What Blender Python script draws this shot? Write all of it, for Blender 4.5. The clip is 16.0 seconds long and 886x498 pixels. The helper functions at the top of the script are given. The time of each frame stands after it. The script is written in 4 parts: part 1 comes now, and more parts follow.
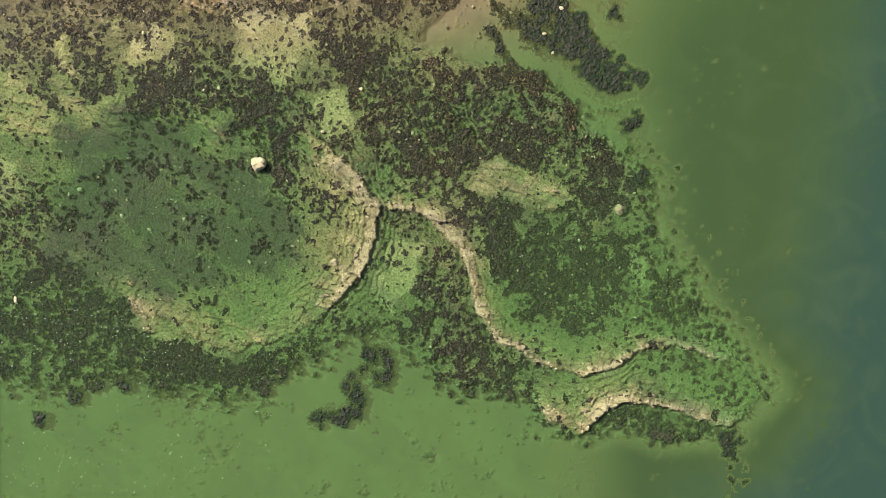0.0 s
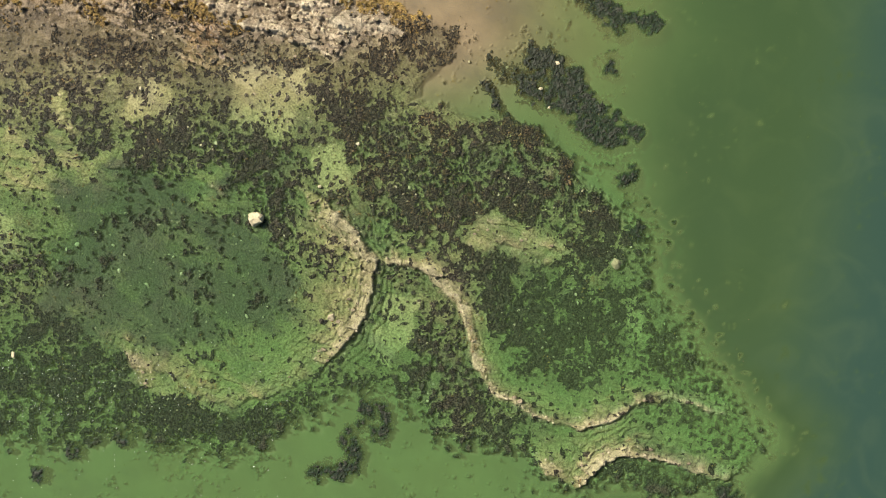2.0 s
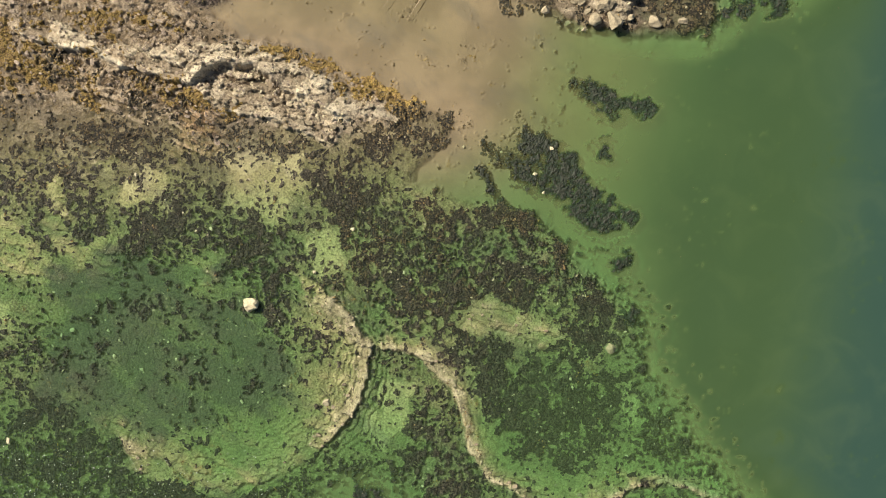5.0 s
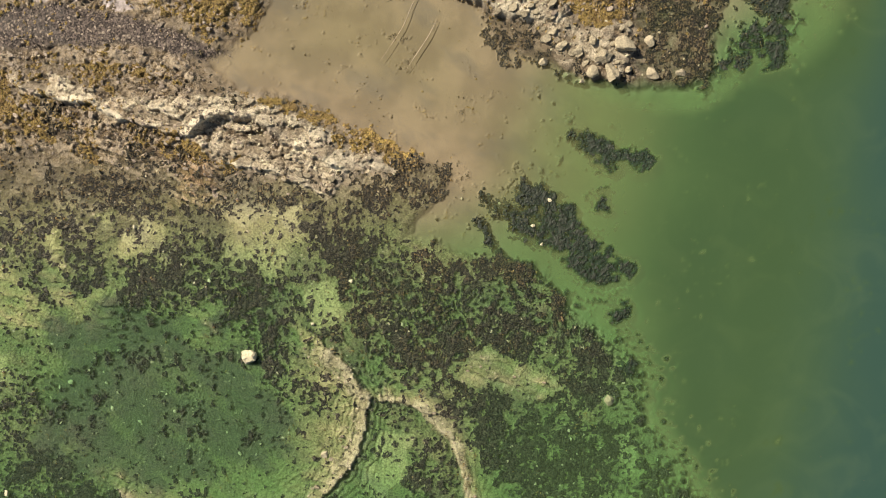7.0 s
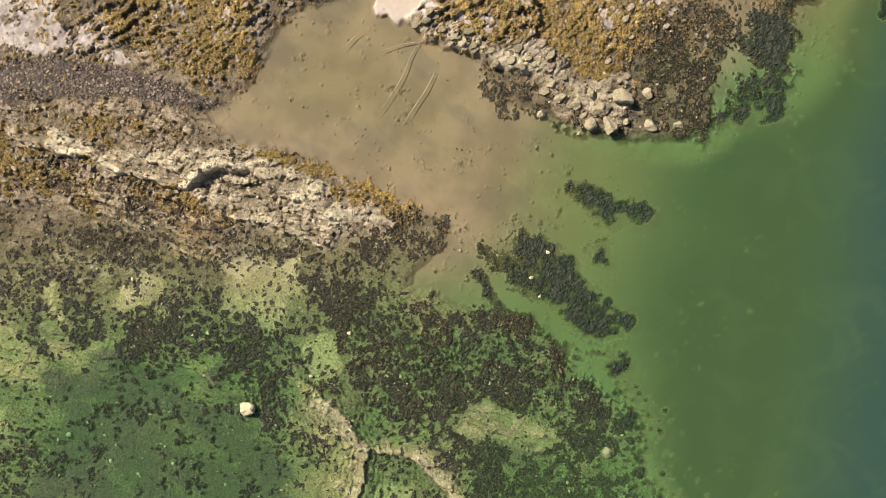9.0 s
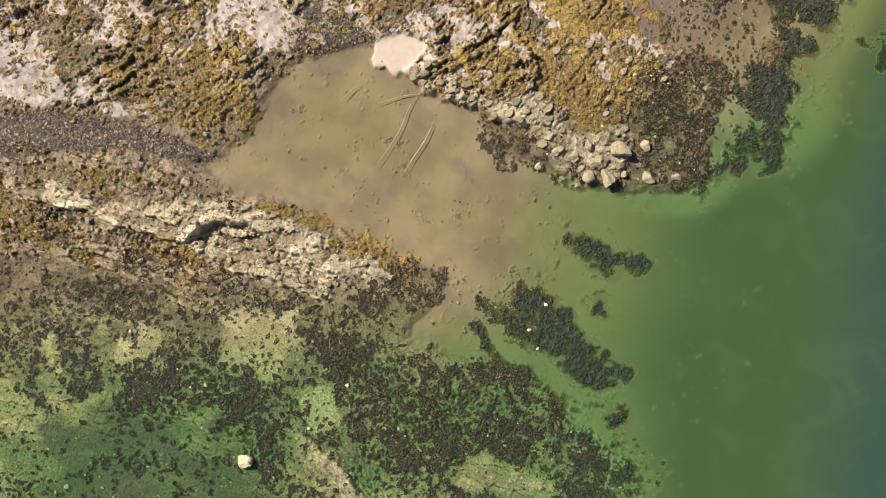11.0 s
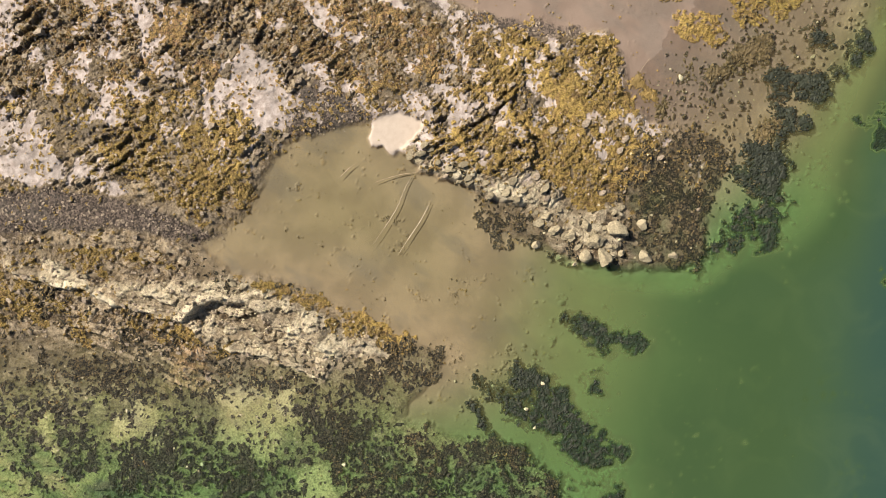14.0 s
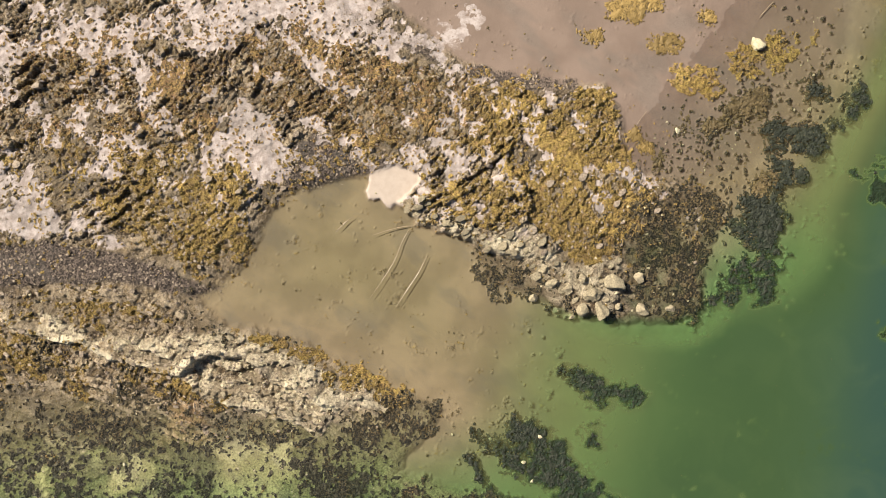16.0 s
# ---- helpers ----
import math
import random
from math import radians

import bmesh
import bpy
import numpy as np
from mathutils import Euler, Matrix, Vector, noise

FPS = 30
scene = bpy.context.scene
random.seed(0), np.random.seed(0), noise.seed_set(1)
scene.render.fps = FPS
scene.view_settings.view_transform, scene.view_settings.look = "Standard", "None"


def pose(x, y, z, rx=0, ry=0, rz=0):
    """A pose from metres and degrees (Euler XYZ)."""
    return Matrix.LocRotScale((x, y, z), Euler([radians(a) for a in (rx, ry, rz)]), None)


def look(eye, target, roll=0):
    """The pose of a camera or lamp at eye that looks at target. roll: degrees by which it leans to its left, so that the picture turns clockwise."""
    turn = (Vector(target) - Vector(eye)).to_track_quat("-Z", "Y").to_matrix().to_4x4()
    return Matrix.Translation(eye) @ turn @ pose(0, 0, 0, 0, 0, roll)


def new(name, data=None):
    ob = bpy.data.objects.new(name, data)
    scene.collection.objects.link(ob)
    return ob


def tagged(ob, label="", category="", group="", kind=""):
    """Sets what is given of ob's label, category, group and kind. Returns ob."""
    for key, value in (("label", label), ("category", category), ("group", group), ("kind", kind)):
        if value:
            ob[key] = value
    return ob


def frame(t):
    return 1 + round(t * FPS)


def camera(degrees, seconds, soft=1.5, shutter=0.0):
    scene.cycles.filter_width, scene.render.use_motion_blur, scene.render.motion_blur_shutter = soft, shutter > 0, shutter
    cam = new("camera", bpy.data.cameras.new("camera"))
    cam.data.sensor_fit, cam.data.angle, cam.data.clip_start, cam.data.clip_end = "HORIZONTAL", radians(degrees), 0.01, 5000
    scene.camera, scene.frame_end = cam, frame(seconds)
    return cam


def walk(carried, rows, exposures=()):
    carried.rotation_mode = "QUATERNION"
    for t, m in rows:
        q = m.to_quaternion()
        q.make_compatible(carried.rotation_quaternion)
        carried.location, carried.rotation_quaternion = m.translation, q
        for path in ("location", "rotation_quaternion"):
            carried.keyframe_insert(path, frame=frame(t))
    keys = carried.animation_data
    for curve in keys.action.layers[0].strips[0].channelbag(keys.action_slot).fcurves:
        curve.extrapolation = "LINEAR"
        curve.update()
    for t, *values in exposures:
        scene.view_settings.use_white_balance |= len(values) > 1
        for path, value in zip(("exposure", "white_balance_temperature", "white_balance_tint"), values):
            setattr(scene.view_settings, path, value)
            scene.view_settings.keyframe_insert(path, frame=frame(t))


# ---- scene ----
cam = camera(62.0, 16.0, soft=0.45)
# seconds, eye in metres above the sea level, small turns in degrees from straight down
ROWS = [
    (0, -0.027, -0.014, 72.013, -0.177, 0.008, 0.006),
    (0.5, 0.105, 1.2, 72.033, -0.133, 0.052, 0.024),
    (1, 0.107, 2.502, 72.062, -0.084, 0.025, -0.065),
    (1.5, 0.171, 3.732, 72.088, -0.077, 0.014, -0.091),
    (2, 0.266, 5.067, 72.137, 0.021, -0.003, -0.089),
    (2.5, 0.344, 6.419, 72.168, 0.043, -0.008, -0.137),
    (3, 0.424, 7.808, 72.207, 0.133, -0.03, -0.151),
    (3.5, 0.52, 9.103, 72.212, 0.139, -0.028, -0.182),
    (4, 0.598, 10.431, 72.248, 0.248, -0.045, -0.176),
    (6.5, 0.918, 16.656, 72.321, 0.424, -0.056, -0.266),
    (7, 0.964, 17.831, 72.354, 0.538, -0.04, -0.261),
    (7.5, 1.011, 18.996, 72.371, 0.501, -0.03, -0.266),
    (8, 1.051, 20.243, 72.403, 0.57, -0.052, -0.277),
    (8.5, 1.101, 21.496, 72.427, 0.585, -0.04, -0.268),
    (9, 1.143, 22.733, 72.434, 0.71, -0.052, -0.308),
    (11.5, 1.379, 28.889, 72.53, 0.924, -0.083, -0.292),
    (12, 1.427, 30.137, 72.546, 0.987, -0.088, -0.296),
    (12.5, 1.47, 31.336, 72.582, 1.027, -0.091, -0.296),
    (13, 1.528, 32.535, 72.603, 1.068, -0.087, -0.308),
    (13.5, 1.576, 33.753, 72.648, 1.112, -0.101, -0.295),
    (14, 1.633, 35.009, 72.678, 1.19, -0.111, -0.302),
    (14.5, 1.697, 36.223, 72.736, 1.234, -0.116, -0.291),
    (15, 1.751, 37.415, 72.777, 1.298, -0.11, -0.3),
    (15.5, 1.831, 38.656, 72.818, 1.328, -0.119, -0.305),
    (16, 1.908, 39.936, 72.86, 1.433, -0.129, -0.333),
]
walk(cam, [(t, pose(*r)) for t, *r in ROWS])

# ---------------------------------------------------------------- light
SUN_ELEVATION, SUN_AZIMUTH = 43.0, 150.0  # azimuth counted anticlockwise from +x, towards the sun
world = bpy.data.worlds.new("sky")
scene.world = world
world.use_nodes = True
wn = world.node_tree
sky = wn.nodes.new("ShaderNodeTexSky")
sky.sky_type, sky.sun_disc = "NISHITA", False
sky.sun_elevation, sky.sun_rotation = radians(SUN_ELEVATION), radians(90 - SUN_AZIMUTH)
wn.links.new(sky.outputs[0], wn.nodes["Background"].inputs[0])
wn.nodes["Background"].inputs[1].default_value = 0.05
sun_data = bpy.data.lights.new("sun", "SUN")
sun_data.energy, sun_data.angle, sun_data.color = 5.0, radians(0.6), (1.0, 0.93, 0.82)
sun = new("sun", sun_data)
SUN_WAY = Vector((math.cos(radians(SUN_AZIMUTH)) * math.cos(radians(SUN_ELEVATION)),
                  math.sin(radians(SUN_AZIMUTH)) * math.cos(radians(SUN_ELEVATION)), math.sin(radians(SUN_ELEVATION))))
sun.matrix_world = look(SUN_WAY * 120, (0, 0, 0))
scene.view_settings.exposure = 0.70


# ---------------------------------------------------------------- noise fields
def value_noise(x, y, size, seed):
    table = np.random.default_rng(seed).random((256, 256))
    u, v = x / size, y / size
    i, j = np.floor(u).astype(np.int64), np.floor(v).astype(np.int64)
    fu, fv = u - i, v - j
    fu, fv = fu * fu * (3 - 2 * fu), fv * fv * (3 - 2 * fv)
    i0, i1, j0, j1 = i & 255, (i + 1) & 255, j & 255, (j + 1) & 255
    return (table[i0, j0] * (1 - fu) + table[i1, j0] * fu) * (1 - fv) + (table[i0, j1] * (1 - fu) + table[i1, j1] * fu) * fv


def fbm(x, y, size, seed, octaves=4, gain=0.5):
    total, amp, norm = 0.0, 1.0, 0.0
    for k in range(octaves):
        c, s = math.cos(k * 0.7), math.sin(k * 0.7)
        total = total + amp * value_noise(x * c - y * s, x * s + y * c, size / 2 ** k, seed + k)
        norm, amp = norm + amp, amp * gain
    return total / norm


def cells(x, y, size, seed):
    """Distance to the nearest and the gap to the second of scattered centres, and the nearest one's own random value."""
    rng = np.random.default_rng(seed)
    jx, jy, val = rng.random((128, 128)), rng.random((128, 128)), rng.random((128, 128))
    u, v = x / size, y / size
    i, j = np.floor(u).astype(np.int64), np.floor(v).astype(np.int64)
    d1, d2, own = np.full(u.shape, 9.0), np.full(u.shape, 9.0), np.zeros(u.shape)
    for a in (-1, 0, 1):
        for b in (-1, 0, 1):
            p, q = (i + a) & 127, (j + b) & 127
            d = np.hypot(i + a + jx[p, q] - u, j + b + jy[p, q] - v)
            near = d < d1
            d2 = np.where(near, d1, np.minimum(d2, d))
            own = np.where(near, val[p, q], own)
            d1 = np.where(near, d, d1)
    return d1, d2 - d1, own


def smooth(a, b, v):
    t = np.clip((v - a) / (b - a), 0, 1)
    return t * t * (3 - 2 * t)


def edge_distance(x, y, points, closed=True):
    """Distance to a line of points; for a closed one positive inside and negative outside."""
    best, inside = np.full(x.shape, 1e9), np.zeros(x.shape, bool)
    pairs = list(zip(points, points[1:] + points[:1])) if closed else list(zip(points, points[1:]))
    for (ax, ay), (bx, by) in pairs:
        dx, dy = bx - ax, by - ay
        t = np.clip(((x - ax) * dx + (y - ay) * dy) / (dx * dx + dy * dy + 1e-9), 0, 1)
        best = np.minimum(best, (x - ax - t * dx) ** 2 + (y - ay - t * dy) ** 2)
        if closed and ay != by:
            inside ^= ((ay > y) != (by > y)) & (x < (y - ay) * dx / (by - ay) + ax)
    best = np.sqrt(best)
    return np.where(inside, best, -best) if closed else best


def side_of(x, y, points):
    """Signed distance to an open line: positive on its left."""
    best, sign = np.full(x.shape, 1e9), np.ones(x.shape)
    for (ax, ay), (bx, by) in zip(points, points[1:]):
        dx, dy = bx - ax, by - ay
        t = np.clip(((x - ax) * dx + (y - ay) * dy) / (dx * dx + dy * dy + 1e-9), 0, 1)
        d = np.hypot(x - ax - t * dx, y - ay - t * dy)
        near = d < best
        best = np.where(near, d, best)
        sign = np.where(near, np.sign(dx * (y - ay) - dy * (x - ax)), sign)
    return best * sign


# ---------------------------------------------------------------- the shore's plan, in metres
REEF = [(-50.0, -12.1), (-37.8, -14.0), (-30.6, -12.1), (-26.8, -14.0), (-21.8, -15.0), (-19.0, -14.0), (-12.4, -10.7), (-9.1, -8.2), (-4.7, -8.7), (-2.5, -10.4), (0.8, -13.4), (5.3, -14.0), (9.1, -14.8), (9.7, -17.3), (13.6, -18.4), (16.9, -17.0), (22.9, -18.1), (28.5, -17.6), (31.2, -14.0), (28.5, -9.8), (26.0, -7.6), (22.9, -2.4), (19.1, 2.0), (19.1, 6.4), (15.7, 10.3), (11.9, 14.2), (9.7, 16.9), (0.8, 18.6), (-2.7, 19.9), (-1.4, 21.9)] + [(2.0, 26.1), (-3.2, 27.9), (-10.4, 31.8), (-15.4, 33.6), (-19.3, 34.1), (-22.4, 37.2), (-19.6, 39.1), (-17.7, 40.3), (-16.8, 42.8), (-15.4, 45.5), (-13.2, 47.5), (-9.3, 48.9), (-5.4, 49.1)]
REEF += [(-5.1, 47.2), (-2.3, 46.2), (-0.4, 44.5), (4.7, 42.2), (6.9, 38.4), (11.9, 36.5), (17.4, 34.7), (24.7, 34.3), (27.5, 35.8), (27.6, 41.1), (29.9, 44.7), (27.7, 48.7), (31.1, 49.5), (36.7, 54.0), (41.4, 60.7), (42.7, 73.3), (42.5, 118.5), (-93.7, 119.0)]
LAND = [(-52.6, 27.7), (-38.2, 28.2), (-33.8, 28.1), (-29.9, 26.7), (-24.9, 25.3), (-24.9, 22.6), (-20.4, 23.6), (-19.3, 25.3), (-12.7, 24.7), (-9.9, 23.6), (-6.0, 24.9), (-2.7, 25.2), (-2.7, 27.4), (-10.4, 31.3), (-15.4, 33.3), (-19.3, 34.1), (-22.4, 37.2), (-19.6, 39.1), (-17.7, 40.3), (-16.8, 42.8), (-15.4, 45.5), (-13.2, 47.5), (-9.3, 48.9), (-5.4, 49.1), (-5.1, 47.2), (-2.3, 46.2), (-0.4, 44.5), (4.7, 42.2), (8.6, 41.8), (11.9, 40.1)]
LAND += [(17.5, 39.5), (19.7, 41.7), (20.3, 45.1), (24.3, 47.3), (24.3, 48.4), (24.4, 52.9), (28.9, 56.3), (33.4, 58.5), (38.6, 63.0), (38.8, 73.3), (37.9, 118.5), (-93.7, 119.0)]
BEACH = [(-5.9, 68.4), (-2.5, 65.5), (2.5, 61.5), (5.9, 59.5), (11.5, 57.8), (17.7, 57.5), (19.3, 55.2), (20.1, 50.1), (22.1, 48.7), (27.7, 48.5), (32.7, 49.5), (38.4, 54.0), (42.5, 60.7), (44.4, 73.2), (43.6, 118.5), (-13.7, 118.7)]
SPIT = [(-5.6, 47.4), (-4.6, 49.3), (-2.5, 49.8), (-0.1, 48.9), (-0.5, 47.65), (-1.9, 46.2), (-2.8, 45.8), (-5.3, 46.7)]
SHINGLE = [(-47.2, 42.1), (-38.3, 42.9), (-32.7, 42.0), (-25.5, 40.3), (-22.4, 38.6), (-19.6, 38.3), (-22.4, 36.9), (-30.5, 38.7), (-38.3, 38.4), (-47.2, 37.1)]
GRAVEL = [(-13.8, 49.7), (-12.6, 52.0), (-10.4, 53.1), (-8.2, 52.5), (-5.9, 50.3), (-2.6, 50.8), (-3.1, 49.7), (-7.1, 49.0), (-11.5, 47.8), (-13.8, 47.5)]
RIDGE = [(-38.3, 37.9), (-34.4, 34.8), (-30.5, 33.9), (-24.9, 33.2), (-19.3, 33.9), (-16.0, 32.7), (-10.4, 30.2), (-6.0, 28.0), (-3.2, 26.0), (-8.2, 26.6), (-9.6, 23.7), (-14.9, 25.5), (-19.3, 27.2), (-22.4, 28.1), (-23.2, 29.7), (-24.9, 30.8), (-30.5, 32.4), (-36.0, 33.7)]
HOLLOW = [(-22.9, 30.0), (-22.4, 31.3), (-20.4, 31.4), (-17.1, 31.2), (-16.0, 30.2), (-17.1, 29.7), (-20.4, 30.2), (-21.6, 29.4)]
HEADROCK = [(-1.9, 46.2), (-0.6, 47.1), (3.0, 48.0), (8.6, 49.1), (10.8, 47.4), (10.8, 44.0), (13.6, 41.7), (11.9, 40.1), (7.4, 41.5), (4.7, 42.5), (1.9, 43.4), (-0.4, 44.6)]
LEDGE_WEST = [(-10.2, 8.4), (-8.0, 6.2), (-6.6, 4.0), (-6.8, 0.9), (-7.7, -1.6), (-9.9, -4.6), (-13.2, -7.4), (-17.1, -9.0), (-21.2, -10.4), (-25.1, -9.0), (-28.4, -8.5), (-30.7, -6.0)]
LEDGE_EAST = [(-5.2, 3.6), (-1.4, 2.9), (1.5, 0.1), (2.8, -2.9), (3.6, -6.0), (5.3, -9.0), (8.6, -10.8), (13.8, -12.2), (16.6, -11.5), (19.1, -10.0), (22.9, -9.7), (27.9, -11.2)]
LEDGE_SOUTH = [(10.0, -17.2), (13.3, -18.3), (16.3, -15.5), (19.6, -15.2), (22.9, -15.8), (26.0, -16.7), (28.5, -17.4)]
RIDGE_CREST = [(-40.0, 34.6), (-36.3, 33.4), (-29.8, 31.5), (-24.0, 29.8), (-22.6, 31.1), (-20.4, 31.5), (-17.3, 31.1), (-14.5, 29.2), (-11.4, 27.6), (-8.9, 26.2)]
RIDGE_FOOT = [(-20.6, 27.3), (-15.6, 26.4), (-12.8, 24.8), (-10.6, 23.5)]
FRONT_ROCK = [(10.0, 44.0), (12.2, 41.5), (14.7, 40.1), (19.4, 40.5), (20.4, 38.4), (18.6, 35.3), (14.6, 35.0), (11.9, 37.0), (9.9, 40.1)]
RUST = [(-24.9, 27.5), (-22.7, 28.1), (-21.0, 26.4), (-19.9, 23.6), (-22.6, 22.0), (-26.0, 22.3), (-24.9, 24.8)]
SHELF_ROCK = [(2.2, 6.4), (3.6, 7.8), (5.3, 8.6), (7.7, 7.5), (12.4, 6.2), (12.9, 4.7), (9.4, 3.2), (6.4, 4.8), (3.6, 5.3)]
FLAGSTONES = [(-31.1, -5.4), (-26.8, -4.9), (-24.0, -5.7), (-21.2, -6.8), (-16.8, -8.2), (-18.2, -10.8), (-22.3, -9.8), (-25.1, -8.5), (-27.3, -7.4), (-28.4, -8.9), (-30.5, -7.6)]
OUTCROPS = [[(-36.2, 31.7), (-34.6, 32.9), (-29.8, 30.6), (-30.7, 26.2), (-34.0, 27.3)], [(-38.3, 20.8), (-35.6, 21.6), (-36.2, 17.5), (-35.0, 13.6), (-32.5, 11.1), (-34.2, 10.3), (-36.7, 12.8), (-38.2, 16.9)], [(-46.6, 17.5), (-41.6, 16.4), (-39.4, 14.2), (-36.4, 10.8), (-38.1, 9.5), (-41.1, 10.8), (-46.6, 13.1)], [(-35.0, 13.6), (-32.3, 14.7), (-31.4, 12.5), (-32.8, 10.8)], [(-24.0, 12.2), (-21.2, 12.5), (-21.5, 10.3), (-22.9, 10.0)], [(-33.3, 21.9), (-31.4, 22.4), (-31.1, 20.2), (-32.8, 19.9)], [(-1.4, -6.8), (0.0, -6.5), (0.3, -10.1), (-1.1, -9.8)]]

# ---------------------------------------------------------------- fields on a fine grid
X0, X1, Y0, Y1, STEP = -44.5, 47.0, -26.5, 68.0, 0.10
NX, NY = int((X1 - X0) / STEP) + 1, int((Y1 - Y0) / STEP) + 1
gx, gy = np.meshgrid(X0 + STEP * np.arange(NX), Y0 + STEP * np.arange(NY))
wx = gx + 1.3 * (fbm(gx, gy, 3.0, 11) - 0.5) + 0.5 * (fbm(gx, gy, 0.7, 15, 2) - 0.5)
wy = gy + 1.3 * (fbm(gx, gy, 3.0, 21) - 0.5) + 0.5 * (fbm(gx, gy, 0.7, 25, 2) - 0.5)


ragged = fbm(gx, gy, 3.5, 35, 5, 0.62) - 0.5


def zone(points, soft=0.5, grow=0.0, rag=0.0):
    """1 inside a patch of the plan, 0 outside, with a soft, ragged edge."""
    px, py = [p[0] for p in points], [p[1] for p in points]
    m = 2 + soft + abs(grow) + rag
    i0, i1 = np.searchsorted(gx[0], [min(px) - m, max(px) + m])
    j0, j1 = np.searchsorted(gy[:, 0], [min(py) - m, max(py) + m])
    out = np.zeros(gx.shape)
    if i1 > i0 and j1 > j0:
        out[j0:j1, i0:i1] = smooth(-soft, soft, edge_distance(wx[j0:j1, i0:i1], wy[j0:j1, i0:i1], points) + grow + 2 * rag * ragged[j0:j1, i0:i1])
    return out


# sea bed: shallow sand in the cove, falling off to the east and the south
reef_d = edge_distance(wx, wy, REEF)
land_d = edge_distance(wx, wy, LAND)
cove = smooth(19, 4, gx + 0.25 * (34 - gy)) * smooth(14, 27, gy)
drop = 0.75 + 0.8 * smooth(6, 30, gx) + 1.9 * smooth(29, 48, gx - 0.17 * gy) + 0.08 * smooth(-12, -26, gy) + 0.3 * smooth(8, 26, gx) * smooth(0, -16, gy)
sea_depth = np.minimum(drop, 0.62 + 0.25 * np.maximum(-reef_d, 0)) + 0.25 * (fbm(gx, gy, 9, 31, 3) - 0.5)
sea_depth = sea_depth * (1 - cove) + cove * (0.10 + 0.035 * np.maximum(-reef_d, 0))
north_east = gx - 0.6 * np.maximum(gy - 46, 0)
east_flat = smooth(47, 33, north_east) * smooth(33, 42, gy)
sea_depth = sea_depth * (1 - east_flat) + east_flat * (0.22 + 0.04 * np.maximum(-reef_d, 0))
east_side = smooth(13, 20, gx) * smooth(22, 12, gy) * smooth(-13, -8, gy)
on_reef = (1 - east_side) * smooth(-0.6, 0.7, reef_d) + east_side * smooth(-2.6, 2.6, reef_d + 2.5 * ragged)
land = smooth(-1.5, 4.0, land_d)
pool = zone([(-37.8, 5.9), (-32.3, 8.1), (-26.7, 8.9), (-21.2, 7.5), (-16.3, 5.3), (-14.9, 2.0), (-16.8, -1.6), (-21.2, -3.8), (-26.8, -3.5), (-31.7, -1.8), (-37.8, -0.2)], 3.0, 0.5, 3.0)
gully = zone([(-37.8, 11.7), (-32.3, 12.5), (-26.7, 12.2), (-21.2, 11.7), (-21.2, 10.3), (-26.7, 9.5), (-32.3, 9.7), (-37.8, 9.2)], 0.9, 0, 3.0)
lit_sand = zone([(-19.8, 22.4), (-16.8, 23.5), (-12.7, 23.0), (-12.9, 18.0), (-15.7, 16.4), (-19.6, 18.0)], 0.8, 0, 3.2)
lit_sand = np.maximum.reduce([lit_sand, zone([(-13.5, 15.8), (-10.2, 14.4), (-9.1, 12.0), (-11.3, 11.4)], 0.6, 0, 3.2), zone([(-45.5, 10.3), (-41.6, 9.5), (-41.1, 5.9), (-45.5, 3.7)], 0.8, 0, 3.2), zone([(-32.2, 20.2), (-27.3, 20.8), (-26.7, 17.5), (-31.7, 17.5)], 0.7, 0, 3.2), zone([(-5.2, 0.4), (-1.9, 0.6), (-2.5, -2.4), (-5.2, -6.8), (-6.3, -5.7), (-4.7, -2.9)], 0.5, 0, 3.2), zone([(18.5, -1.3), (20.7, -1.8), (20.2, -6.8), (18.5, -5.7)], 0.6, 0, 3.2)])
shelf = -0.06 - 0.20 * smooth(24, 12, gy) - 0.35 * smooth(14, 30, gx) * smooth(24, -6, gy) - 0.20 * smooth(0, 8, gx) * smooth(6, -2, gy) + 0.3 * (fbm(gx, gy, 6, 41) - 0.5) - 0.06 * pool - 0.06 * gully + 0.07 * lit_sand - 0.16 * smooth(1, -6, gy) * smooth(2, -6, gx)
height = (1 - on_reef) * -sea_depth + on_reef * ((1 - land) * shelf + land * (0.25 + 0.5 * fbm(gx, gy, 5, 51)))

beach, spit, shingle, gravel = zone(BEACH, 0.8), zone(SPIT, 0.25, 0.15), zone(SHINGLE, 0.9), zone(GRAVEL, 0.6)
gravel = np.maximum.reduce([gravel, 0.8 * zone([(2.2, 60.2), (6.7, 59.6), (10.6, 58.6), (15.4, 58.3), (15.1, 57.4), (10.1, 57.5), (5.6, 58.4)], 0.5, 0.1, 0.8),
                            0.8 * zone([(-8.4, 65.8), (-3.9, 64.7), (0.6, 62.4), (2.8, 60.2), (1.7, 60.1), (-2.8, 62.2), (-7.2, 63.6)], 0.5, 0.0, 0.8)])
ridge, hollow, headrock, shelf_rock = zone(RIDGE, 0.5), zone(HOLLOW, 0.3), np.maximum(zone(HEADROCK, 0.4), 0.7 * zone(FRONT_ROCK, 0.5)), zone(SHELF_ROCK, 0.6)
rust = zone(RUST, 0.6)
face_rock = headrock * smooth(3.4, 1.2, land_d)
outcrop = np.maximum(zone(FLAGSTONES, 0.5, 0, 1.0), 0.85 * np.maximum.reduce([zone(q, 0.5, 0, 1.6) for q in OUTCROPS]))
sandy = np.clip(beach + spit + shingle * 0.8 + gravel * 0.8, 0, 1)
